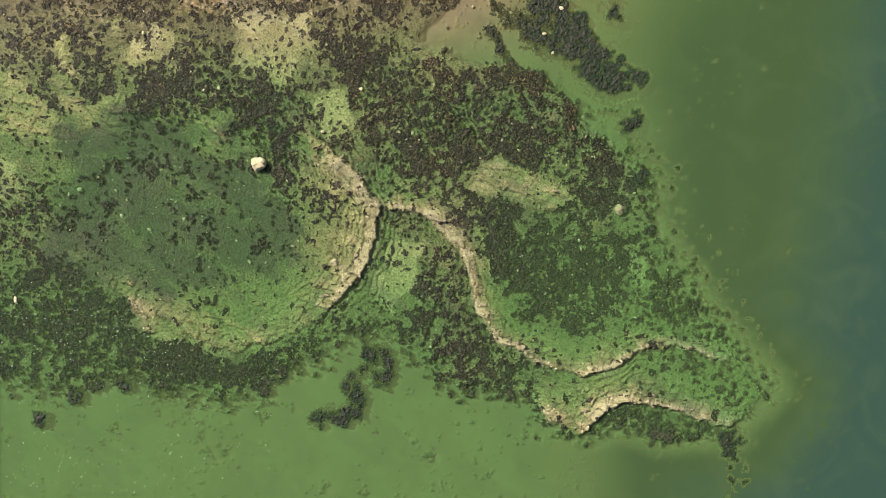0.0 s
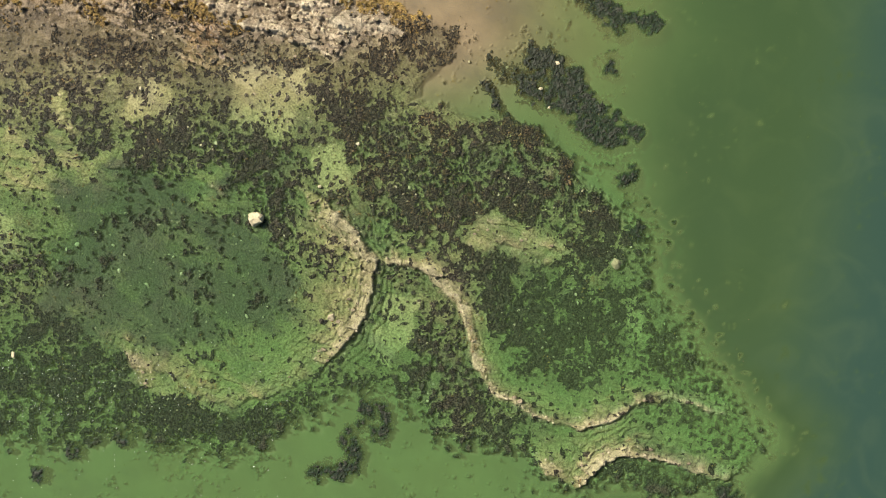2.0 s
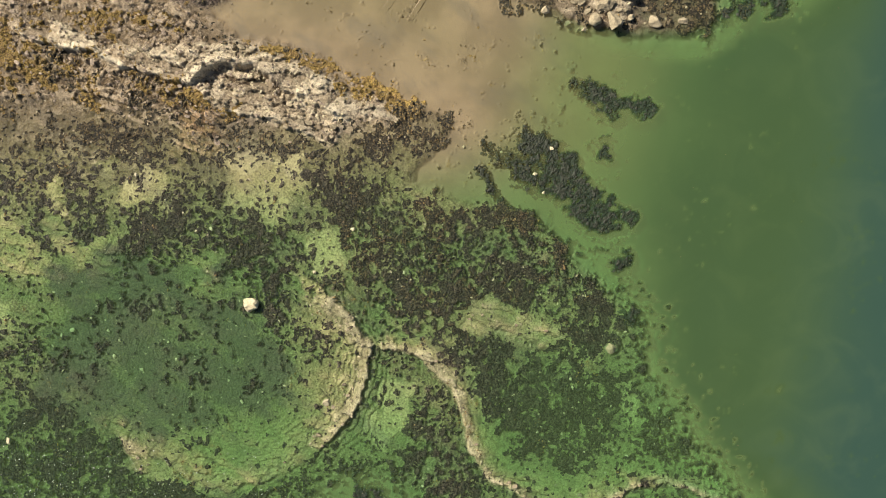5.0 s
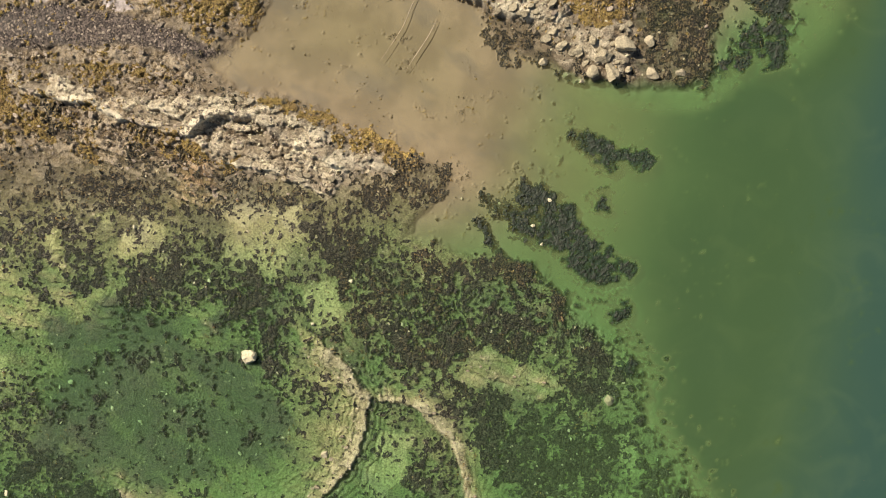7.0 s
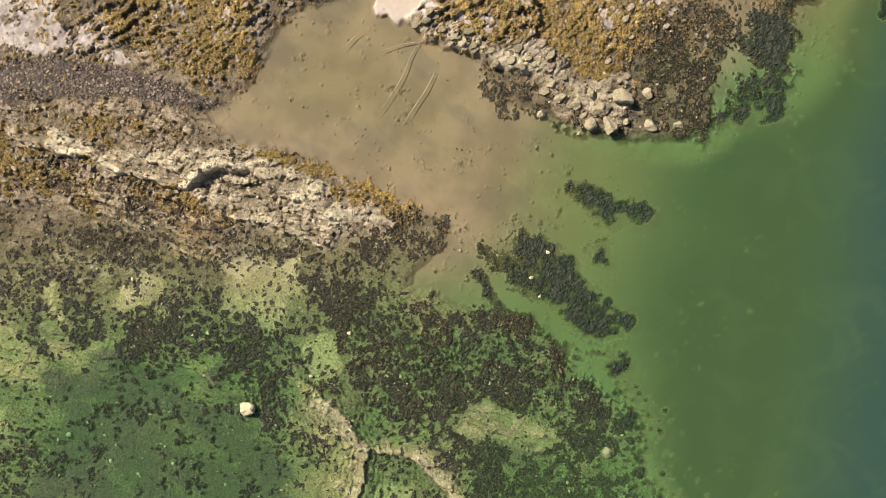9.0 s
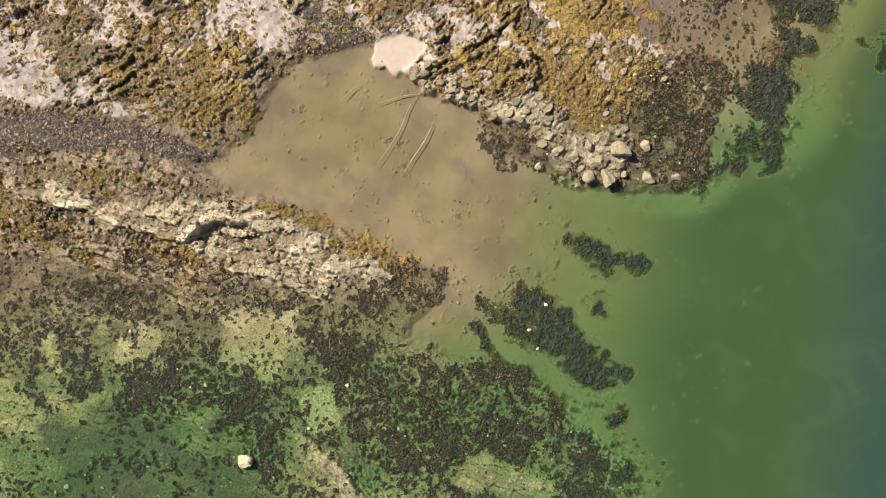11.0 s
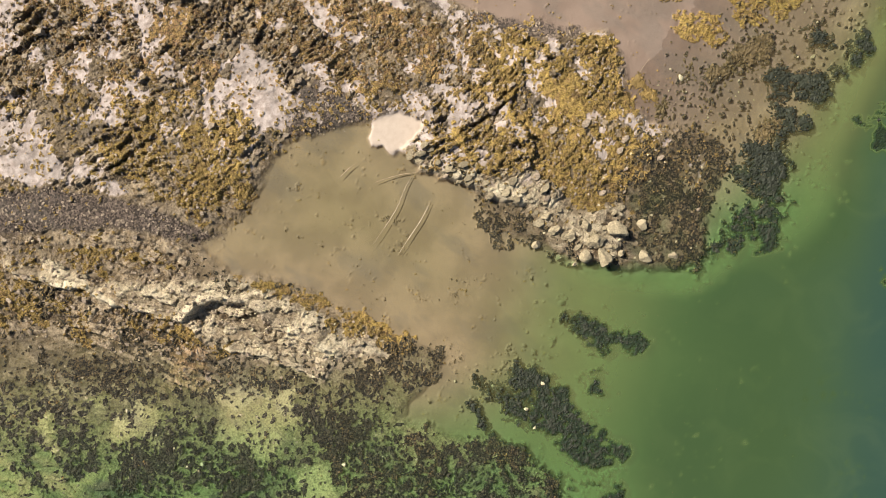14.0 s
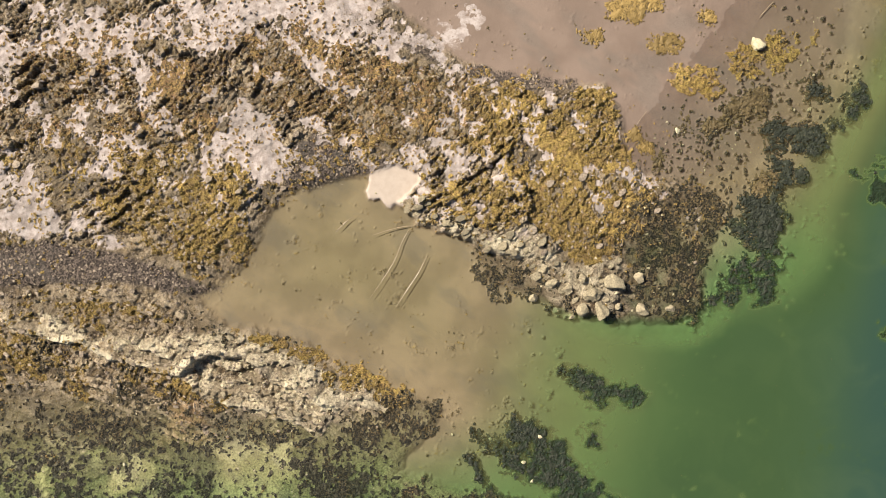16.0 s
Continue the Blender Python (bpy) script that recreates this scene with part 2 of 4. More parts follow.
height = height * (1 - beach) + beach * (0.05 + 0.10 * (fbm(gx, gy, 4.0, 37, 4) - 0.5) + 0.22 * smooth(46, 70, gy) - 0.75 * smooth(13, 40, gx - 0.45 * (gy - 50)))
height = height * (1 - spit) + spit * 0.16
height += 0.25 * ridge - 0.7 * hollow + 0.7 * headrock + 0.15 * shelf_rock + 0.14 * outcrop


def ledge(points, rise, back, face):
    """A tilted bed of rock: a steep face on the right of the line, a long back on its left. Its height, crest and back."""
    d = side_of(wx, wy, points)
    front = smooth(-face, 0.0, d)
    behind = np.maximum(d, 0)
    # thinner beds crop out below the face and along the back, as low stepped bands
    bed = d / 0.62 + 1.3 * fbm(gx, gy, 2.4, 53, 4, 0.6)
    band = smooth(-4.2, -0.8, d) * smooth(0.0, -0.5, d) + 0.6 * smooth(0.3, 0.8, d) * smooth(2.6 * back, 1.2 * back, d)
    steps = band * (0.26 * (1 - bed % 1.0) - 0.10)
    return rise * front * np.exp(-behind / back) + steps, np.exp(-(behind / (0.8 * back)) ** 2) * smooth(-face * 2.2, -face * 0.2, d), front * np.exp(-(behind / (2.2 * back)) ** 2)


lw_h, lw, lw_b = ledge(LEDGE_WEST[::-1], 0.50, 1.9, 0.5)
le_h, le, le_b = ledge(LEDGE_EAST, 0.50, 1.05, 0.4)
ls_h, ls, ls_b = ledge(LEDGE_SOUTH, 0.70, 1.9, 0.35)
rc_h, rc, _ = ledge(RIDGE_CREST, 0.75, 1.5, 0.25)
rf_h, rf, _ = ledge(RIDGE_FOOT, 0.45, 0.6, 0.25)
slabby = np.clip(np.maximum(rc * smooth(-6, -10, gx), rf), 0, 1) * smooth(22, 24, gy) * smooth(37, 34, gy)
west_dry = 0.35 + 0.65 * smooth(-9, -3, gy)
bank = np.clip(np.maximum.reduce([0.95 * lw_b, le_b, ls_b, shelf_rock, outcrop]), 0, 1) * on_reef
height += (lw_h * west_dry + le_h + ls_h) * on_reef + (rc_h + rf_h) * np.maximum(ridge, slabby) * smooth(-8, -11, gx)
bare = np.clip(np.maximum.reduce([lw * west_dry, le, ls, 0.5 * shelf_rock]), 0, 1) * on_reef

# dry sand and salt crust lying in the hollows of the upper platform

def rank(field):
    """The field's values spread evenly over 0 to 1, so that a limit of 0.3 covers three tenths."""
    out = np.empty(field.size)
    out[np.argsort(field, axis=None)] = np.linspace(0, 1, field.size)
    return out.reshape(field.shape)


upper = on_reef * smooth(36, 50, gy) * (1 - beach)
salt = zone([(-19.4, 56.0), (-15.4, 55.4), (-12.6, 52.5), (-13.8, 49.7), (-17.7, 49.2), (-19.4, 52.0)], 0.8, 0, 2.5)
salt = np.maximum.reduce([salt, zone([(-44.5, 49.0), (-36.5, 47.0), (-31.0, 43.6), (-26.5, 41.2), (-31.0, 41.8), (-38.0, 43.0), (-44.5, 43.0)], 0.7, 0, 1.5), zone([(-44.1, 63.4), (-36.2, 63.4), (-27.8, 65.6), (-18.3, 65.0), (-19.4, 62.2), (-26.1, 62.2), (-36.2, 61.1), (-44.1, 60.6)], 1.2, 0, 2.5), zone([(-25.0, 65.6), (-18.3, 67.8), (-8.1, 67.8), (-2.5, 66.1), (-5.9, 63.2), (-10.4, 61.6), (-13.8, 65.6), (-18.3, 63.3), (-23.3, 62.2)], 1.0, 0, 2.5), zone([(-26.1, 61.6), (-23.3, 60.5), (-23.3, 58.2), (-26.1, 57.1)], 0.7, 0, 2.5), zone([(-11.5, 61.0), (-8.1, 61.0), (-8.7, 58.7), (-11.0, 58.7)], 0.5, 0, 2.5), zone([(8.7, 55.8), (11.5, 53.8), (14.8, 50.7), (13.1, 50.2), (10.3, 52.4)], 0.4, 0, 2.5), zone([(4.2, 51.3), (7.0, 51.0), (5.8, 49.1), (4.1, 49.6)], 0.4, 0, 2.5), zone([(-0.3, 65.5), (5.4, 66.0), (4.8, 63.2), (2.0, 62.1), (-1.4, 63.8)], 0.8, 0, 2.5)])
dry = np.clip(smooth(0.11, -0.11, rank(fbm(gx, gy, 1.6, 95, 5, 0.7)) - 0.62 * salt - 0.38 * upper) * np.maximum(salt, upper) + spit + 0.8 * beach * smooth(0.56, 0.66, fbm(gx, gy, 3.0, 98, 5, 0.65)) * smooth(10, -2, gx), 0, 1) * (1 - shingle)

# broken blocks of rock: beds striking down to the right below, up to the right on the upper platform
north = smooth(38, 46, gy)
rocky = np.clip(on_reef * (1 - sandy) * (1 - lit_sand) * (0.3 + 0.7 * smooth(0.38, 0.58, fbm(gx, gy, 4.5, 63))) * (0.45 + 0.55 * land) + ridge + headrock + 0.8 * bare + 0.5 * bank + 0.4 * outcrop, 0, 1)
rocky = np.clip(rocky + rust, 0, 1) * (1 - 0.8 * pool)


hashes = np.random.default_rng(60).random(4096)


def blocks(angle, seed, long, thick, wobble):
    """Tilted beds of rock cut by cross joints: relief, open joints and a value of each block's own."""
    c, k = math.cos(radians(angle)), math.sin(radians(angle))
    bend = 6.0 * (fbm(gx, gy, 11, seed + 5, 3) - 0.5)
    jag = wobble * (fbm(gx, gy, 1.3, seed + 6, 5, 0.62) - 0.5)
    u, v = gx * c + gy * k + 0.8 * jag, gy * c - gx * k + bend + jag
    row = v / thick + 0.9 * fbm(u / 5, v, 2.0, seed + 7, 3)
    i = np.floor(row).astype(np.int64)
    col = u / long * (0.7 + 0.6 * hashes[(i * 131 + seed) & 4095]) + 9 * hashes[(i * 57 + seed) & 4095]
    j = np.floor(col).astype(np.int64)
    fv, fu = row - i, col - j
    own = hashes[(i * 73 + j * 389 + seed) & 4095]
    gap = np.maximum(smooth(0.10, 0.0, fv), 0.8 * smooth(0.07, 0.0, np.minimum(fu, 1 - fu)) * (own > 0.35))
    return (1 - fv) - 0.5 + 0.7 * (own - 0.5), gap, own


def bedding(angle, seed):
    h1, g1, o1 = blocks(angle, seed, 2.6, 1.5, 1.5)
    h2, g2, o2 = blocks(angle, seed + 20, 1.2, 0.55, 0.9)
    broken = smooth(0.38, 0.58, fbm(gx, gy, 3.2, seed + 9, 3))
    relief = (0.3 + 0.7 * broken) * 0.46 * h1 + 0.20 * h2 - 0.22 * g1 - 0.10 * g2
    return relief, np.maximum(g1, 0.6 * g2), 0.5 * o1 + 0.5 * o2


low_b, low_c, low_t = bedding(-22, 61)
up_b, up_c, up_t = bedding(38, 165)
tone = (1 - north) * low_t + north * up_t
rocky *= 1 - 0.92 * dry
rocky = np.maximum(rocky, slabby)
height += (1 - 0.5 * slabby) * rocky * ((1 - north) * low_b + north * 1.35 * up_b) * (0.55 + 0.45 * land)
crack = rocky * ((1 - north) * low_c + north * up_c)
rubble = on_reef * (1 - sandy) * (1 - 0.8 * lit_sand) * (1 - 0.8 * dry)
height += rubble * (1 - 0.75 * slabby) * (0.20 * (fbm(gx, gy, 0.9, 71, 3) - 0.5) + (0.12 + 0.26 * land) * (fbm(gx, gy, 0.35, 73, 2) - 0.5))
height += 0.03 * (fbm(gx, gy, 0.5, 75, 2) - 0.5) * (1 - spit) * (1 - cove)


def at(field, x, y):
    i = np.clip(((np.asarray(x) - X0) / STEP).round().astype(int), 0, NX - 1)
    j = np.clip(((np.asarray(y) - Y0) / STEP).round().astype(int), 0, NY - 1)
    return field[j, i]


# ---------------------------------------------------------------- materials
class Nodes:
    def __init__(self, name):
        self.mat = bpy.data.materials.new(name)
        self.mat.use_nodes = True
        self.tree = self.mat.node_tree
        self.bsdf = self.tree.nodes["Principled BSDF"]
        self.out = self.tree.nodes["Material Output"]

    def add(self, kind, **inputs):
        node = self.tree.nodes.new(kind)
        for key, value in inputs.items():
            self.put(node.inputs[key.replace("_", " ")], value)
        return node

    def put(self, socket, value):
        if hasattr(value, "is_output"):
            self.tree.links.new(value, socket)
        else:
            socket.default_value = value

    def where(self):
        return self.add("ShaderNodeNewGeometry").outputs["Position"]

    def noise(self, scale, detail=4.0, rough=0.55, vec=None):
        return self.add("ShaderNodeTexNoise", Vector=vec or self.where(), Scale=scale, Detail=detail, Roughness=rough).outputs["Fac"]

    def field(self, name):
        node = self.tree.nodes.new("ShaderNodeAttribute")
        node.attribute_name = name
        return node.outputs["Fac"]

    def math(self, op, a, b=0.0, clamp=False):
        node = self.tree.nodes.new("ShaderNodeMath")
        node.operation, node.use_clamp = op, clamp
        self.put(node.inputs[0], a), self.put(node.inputs[1], b)
        return node.outputs[0]

    def ramp(self, value, a, b, lo=0.0, hi=1.0):
        node = self.tree.nodes.new("ShaderNodeMapRange")
        node.interpolation_type = "SMOOTHSTEP"
        for k, v in enumerate((value, a, b, lo, hi)):
            self.put(node.inputs[k], v)
        return node.outputs[0]

    def mix(self, fac, a, b):
        node = self.tree.nodes.new("ShaderNodeMix")
        node.data_type = "RGBA"
        self.put(node.inputs[0], fac)
        for k, v in ((6, a), (7, b)):
            self.put(node.inputs[k], (*v, 1.0) if isinstance(v, tuple) and len(v) == 3 else v)
        return node.outputs[2]

    def bump(self, value, strength, distance):
        node = self.add("ShaderNodeBump", Height=value, Strength=strength, Distance=distance)
        self.tree.links.new(node.outputs[0], self.bsdf.inputs["Normal"])


def ground_material():
    n = Nodes("shore")
    fine, mid, wide = n.noise(5.0, 5, 0.65), n.noise(1.5, 6, 0.62), n.noise(0.22, 4)
    grain, tiny = n.noise(10.0, 4, 0.7), n.noise(17.0, 3, 0.7)

    def covers(name, speckle=0.6, sharp=0.12):
        """A growth's patches, their edges broken up by a fine grain."""
        return n.ramp(n.math("ADD", n.field(name), n.math("MULTIPLY", n.math("SUBTRACT", grain, 0.5), speckle)), 0.5 - sharp, 0.5 + sharp)

    # sand, damp to dry
    damp = n.mix(n.field("beach"), n.mix(n.ramp(wide, 0.35, 0.65), (0.24, 0.18, 0.105), (0.33, 0.25, 0.15)), n.mix(n.ramp(wide, 0.35, 0.65), (0.20, 0.142, 0.105), (0.25, 0.182, 0.138)))
    damp = n.mix(n.math("MULTIPLY", n.ramp(grain, 0.4, 0.6), 0.2), damp, (0.16, 0.11, 0.08))
    # bare rock, buff and brown, each block of its own shade
    block = n.ramp(n.math("ADD", n.field("tone"), n.math("MULTIPLY", n.math("SUBTRACT", fine, 0.5), 1.3)), 0.2, 0.8)
    rock = n.mix(block, (0.085, 0.058, 0.034), (0.62, 0.485, 0.32))
    rock = n.mix(n.ramp(mid, 0.48, 0.62, 0.0, 0.8), rock, n.mix(n.ramp(grain, 0.35, 0.65), (0.12, 0.070, 0.03), (0.52, 0.38, 0.21)))
    rock = n.mix(n.math("MULTIPLY", n.field("rust"), n.ramp(mid, 0.35, 0.55), True), rock, n.mix(block, (0.30, 0.19, 0.09), (0.74, 0.52, 0.31)))
    pale = n.mix(block, (0.36, 0.28, 0.175), (0.80, 0.68, 0.46))
    pale = n.mix(n.ramp(mid, 0.5, 0.7, 0.0, 0.5), pale, (0.42, 0.35, 0.27))
    rock = n.mix(n.field("pale"), rock, pale)
    # shingle
    vor = n.add("ShaderNodeTexVoronoi", Vector=n.where(), Scale=6.5)
    stones = n.mix(n.ramp(vor.outputs["Color"], 0.2, 0.9), (0.045, 0.034, 0.026), (0.20, 0.15, 0.115))
    col = n.mix(n.field("rocky"), damp, rock)
    col = n.mix(covers("stones", 1.2, 0.25), col, stones)
    salt = n.mix(n.ramp(mid, 0.35, 0.65), (0.30, 0.238, 0.20), (0.50, 0.42, 0.37))
    salt = n.mix(n.ramp(tiny, 0.55, 0.68, 0.0, 0.55), salt, (0.14, 0.105, 0.08))
    col = n.mix(covers("dry", 0.8, 0.15), col, salt)
    col = n.mix(n.field("spit"), col, n.mix(n.ramp(mid, 0.3, 0.7), (0.43, 0.345, 0.27), (0.48, 0.39, 0.31)))
    # algal film, yellow-green on shallow rock
    film = n.mix(n.ramp(fine, 0.34, 0.62), (0.185, 0.185, 0.080), (0.435, 0.43, 0.19))
    film = n.mix(n.math("MULTIPLY", n.field("bank"), n.ramp(fine, 0.28, 0.5), True), film, (0.54, 0.54, 0.225))
    col = n.mix(n.math("MULTIPLY", n.field("film"), n.ramp(mid, 0.25, 0.6, 0.7, 1.0), True), col, film)
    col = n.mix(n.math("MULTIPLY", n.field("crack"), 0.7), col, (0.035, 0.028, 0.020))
    # grey-green ooze with grit in the pools
    sludge = n.mix(n.ramp(grain, 0.36, 0.64), (0.072, 0.064, 0.056), (0.21, 0.182, 0.145))
    sludge = n.mix(n.ramp(tiny, 0.60, 0.70, 0.0, 0.6), sludge, (0.30, 0.30, 0.22))
    col = n.mix(n.math("MULTIPLY", n.field("pool"), n.ramp(grain, 0.3, 0.6, 1.0, 0.8)), col, sludge)
    # ochre and brown wrack crust
    ochre = n.mix(n.ramp(grain, 0.38, 0.58), (0.045, 0.030, 0.012), (0.46, 0.315, 0.085))
    umber = n.mix(n.ramp(grain, 0.38, 0.60), (0.028, 0.018, 0.010), (0.34, 0.20, 0.095))
    wrack = n.mix(n.math("ADD", n.math("MULTIPLY", n.field("brown"), 0.6), n.ramp(mid, 0.45, 0.65, 0.0, 0.75), True), ochre, umber)
    col = n.mix(covers("wrack"), col, wrack)
    # dark weed turf
    turf = n.mix(n.ramp(grain, 0.42, 0.66), (0.010, 0.010, 0.008), (0.17, 0.14, 0.085))
    col = n.mix(covers("weed"), col, turf)
    speck = n.math("MULTIPLY", n.ramp(tiny, 0.54, 0.62), n.math("ADD", 0.03, n.math("MULTIPLY", n.field("rough"), 0.5)))
    n.put(n.bsdf.inputs["Base Color"], n.mix(speck, col, n.mix(0.75, col, (0.02, 0.018, 0.014))))
    n.put(n.bsdf.inputs["Roughness"], n.ramp(wide, 0.3, 0.7, 0.75, 0.95))
    n.put(n.bsdf.inputs["Specular IOR Level"], 0.25)
    rough = n.math("MULTIPLY", n.math("ADD", fine, n.math("MULTIPLY", grain, 0.6)), n.math("ADD", 0.03, n.math("MULTIPLY", n.field("rough"), 0.8)))
    n.bump(rough, 1.0, 0.36)
    return n.mat


def water_material():
    """Turbid water: what lies below fades with the depth into the colour of the suspended silt and algae."""
    n = Nodes("sea_water")
    depth = n.math("MULTIPLY", n.field("depth"), n.ramp(n.noise(0.05, 2), 0.3, 0.7, 0.95, 1.05))
    depth = n.math("MAXIMUM", depth, 0.0)
    clear = n.math("EXPONENT", n.math("MULTIPLY", n.math("POWER", depth, 2.0), -0.9))
    rgb = n.tree.nodes.new("ShaderNodeCombineColor")
    tint = n.math("MULTIPLY", depth, n.ramp(n.field("silt"), 0.0, 1.0, 1.0, 0.15))
    for k, c in enumerate((-0.9, -0.08, -0.55)):
        n.put(rgb.inputs[k], n.math("EXPONENT", n.math("MULTIPLY", tint, c)))
    body = n.mix(n.ramp(depth, 0.75, 1.55), (0.140, 0.202, 0.070), (0.047, 0.081, 0.031))
    body = n.mix(n.ramp(depth, 1.35, 3.2), body, (0.030, 0.062, 0.045))
    swirl = n.tree.nodes.new("ShaderNodeTexNoise")
    n.put(swirl.inputs["Vector"], n.where()), n.put(swirl.inputs["Scale"], 0.16), n.put(swirl.inputs["Detail"], 5.0), n.put(swirl.inputs["Distortion"], 1.6)
    body = n.mix(n.ramp(swirl.outputs["Fac"], 0.42, 0.78, 0.0, 0.09), body, n.mix(0.4, body, (0.30, 0.36, 0.12)))
    body = n.mix(n.field("silt"), body, (0.270, 0.200, 0.088))
    murk = n.add("ShaderNodeBsdfDiffuse", Color=body)
    lens = n.add("ShaderNodeBsdfTransparent", Color=rgb.outputs[0])
    both = n.tree.nodes.new("ShaderNodeMixShader")
    n.put(both.inputs[0], clear), n.put(both.inputs[1], murk.outputs[0]), n.put(both.inputs[2], lens.outputs[0])
    ripple = n.add("ShaderNodeBump", Height=n.noise(3.0, 4), Strength=0.25, Distance=0.05)
    gloss = n.add("ShaderNodeBsdfGlossy", Roughness=0.12, Normal=ripple.outputs[0])
    fres = n.add("ShaderNodeFresnel", IOR=1.33)
    full = n.tree.nodes.new("ShaderNodeMixShader")
    n.put(full.inputs[0], fres.outputs[0]), n.put(full.inputs[1], both.outputs[0]), n.put(full.inputs[2], gloss.outputs[0])
    n.put(n.out.inputs["Surface"], full.outputs[0])
    n.tree.nodes.remove(n.bsdf)
    return n.mat


def weed_material(name, dark, light, rough=0.6):
    n = Nodes(name)
    own = n.add("ShaderNodeNewGeometry").outputs["Random Per Island"]
    fine = n.noise(9.0, 4)
    fac = n.math("ADD", n.math("MULTIPLY", own, 0.6), n.math("MULTIPLY", fine, 0.5), True)
    n.put(n.bsdf.inputs["Base Color"], n.mix(fac, dark, light))
    n.put(n.bsdf.inputs["Roughness"], rough)
    n.put(n.bsdf.inputs["Specular IOR Level"], 0.3)
    n.bump(n.noise(22.0, 3), 0.6, 0.05)
    return n.mat


def stone_material(name, dark, light):
    n = Nodes(name)
    fine = n.noise(6.0, 6)
    own = n.add("ShaderNodeObjectInfo").outputs["Random"]
    isl = n.add("ShaderNodeNewGeometry").outputs["Random Per Island"]
    fac = n.math("ADD", n.math("MULTIPLY", isl, 0.5), n.math("MULTIPLY", n.ramp(fine, 0.25, 0.75), 0.55), True)
    fac = n.math("ADD", fac, n.math("MULTIPLY", n.math("SUBTRACT", own, 0.5), 0.3), True)
    n.put(n.bsdf.inputs["Base Color"], n.mix(fac, dark, light))
    n.put(n.bsdf.inputs["Roughness"], 0.9)
    n.bump(n.noise(14.0, 5), 0.7, 0.05)
    return n.mat


GROUND, WATER = ground_material(), water_material()
DARK_WEED = weed_material("dark_wrack", (0.008, 0.009, 0.007), (0.145, 0.125, 0.075))
PATCH_WEED = weed_material("kelp", (0.006, 0.008, 0.005), (0.046, 0.050, 0.030))
BROWN_WEED = weed_material("brown_wrack", (0.018, 0.013, 0.007), (0.21, 0.150, 0.065))
GOLD_WEED = weed_material("golden_wrack", (0.020, 0.012, 0.006), (0.40, 0.265, 0.085))
PALE_STONE = stone_material("pale_stone", (0.20, 0.16, 0.09), (0.66, 0.57, 0.36))
GREY_STONE = stone_material("grey_stone", (0.07, 0.048, 0.032), (0.52, 0.41, 0.29))
HEAD_STONE = stone_material("headland_stone", (0.10, 0.078, 0.045), (0.47, 0.385, 0.24))
FILM_STONE = stone_material("film_stone", (0.10, 0.11, 0.05), (0.22, 0.225, 0.11))
FOAM = stone_material("foam", (0.75, 0.75, 0.70), (0.9, 0.9, 0.86))

# ---------------------------------------------------------------- seaweed cover on the plan: outline, density, soft edge
WEED_ZONES = []
WEED_ZONES.append(([(-14.6, 21.0), (-10.2, 20.2), (-4.7, 19.9), (0.8, 18.0), (5.3, 18.3), (9.7, 16.9), (9.9, 14.2), (12.4, 13.6), (15.2, 10.3), (17.4, 7.5), (19.1, 6.4), (17.4, 4.8), (18.5, 3.1), (15.2, 0.9), (11.9, -0.2), (6.4, -0.2), (3.6, 0.9), (0.8, 2.0), (-2.5, 4.2), (-4.7, 7.5), (-8.0, 10.3), (-9.6, 12.5), (-12.4, 16.4)], 0.85, 0.8))
WEED_ZONES.append(([(0.8, 1.5), (6.4, 0.4), (15.2, 1.5), (18.0, -0.2), (18.0, -5.7), (16.9, -8.5), (11.9, -8.7), (8.0, -6.8), (5.3, -4.6), (3.6, -1.8)], 0.85, 0.9))
WEED_ZONES.append(([(18.0, -0.2), (21.3, -1.8), (25.1, -5.7), (26.5, -8.2), (22.9, -8.5), (18.5, -6.8)], 0.5, 0.8))
WEED_ZONES.append(([(-46.6, 22.4), (-37.8, 25.2), (-33.3, 23.0), (-31.7, 20.8), (-26.7, 20.8), (-25.1, 18.6), (-19.0, 15.8), (-19.0, 12.0), (-22.3, 11.4), (-26.7, 13.1), (-31.2, 12.8), (-36.7, 13.6), (-41.1, 11.4), (-46.6, 12.0)], 0.55, 1.2))
WEED_ZONES.append(([(-26.7, 20.8), (-20.1, 19.1), (-12.4, 16.9), (-8.0, 10.9), (-10.2, 7.5), (-14.6, 9.2), (-19.0, 11.4), (-25.1, 14.2)], 0.5, 1.0))
WEED_ZONES.append(([(-19.6, 11.4), (-14.6, 10.3), (-10.2, 7.5), (-10.7, 2.0), (-13.5, -0.7), (-15.7, 3.1), (-17.4, 7.0)], 0.42, 1.0))
WEED_ZONES.append(([(-46.6, -2.4), (-35.0, -2.4), (-29.0, -7.6), (-25.1, -9.0), (-19.6, -11.2), (-14.6, -9.6), (-10.7, -8.5), (-12.4, -10.7), (-19.0, -14.0), (-21.8, -15.0), (-26.8, -13.9), (-30.6, -11.8), (-35.0, -12.9), (-37.8, -13.9), (-46.6, -12.3)], 0.75, 0.7))
WEED_ZONES.append(([(-46.6, 5.9), (-37.8, 5.9), (-32.3, 7.5), (-21.2, 8.1), (-16.3, 5.9), (-14.6, 2.0), (-16.8, -1.8), (-21.2, -3.8), (-26.8, -3.5), (-32.3, -3.5), (-37.8, -1.8), (-46.6, -1.3)], 0.42, 1.5))
WEED_ZONES.append(([(-2.7, -0.2), (0.8, 0.4), (3.6, -3.5), (4.7, -7.4), (8.0, -11.2), (10.5, -13.7), (5.3, -14.0), (0.8, -13.4), (-2.5, -10.1), (-4.4, -6.8), (-2.5, -3.5)], 0.6, 0.9))
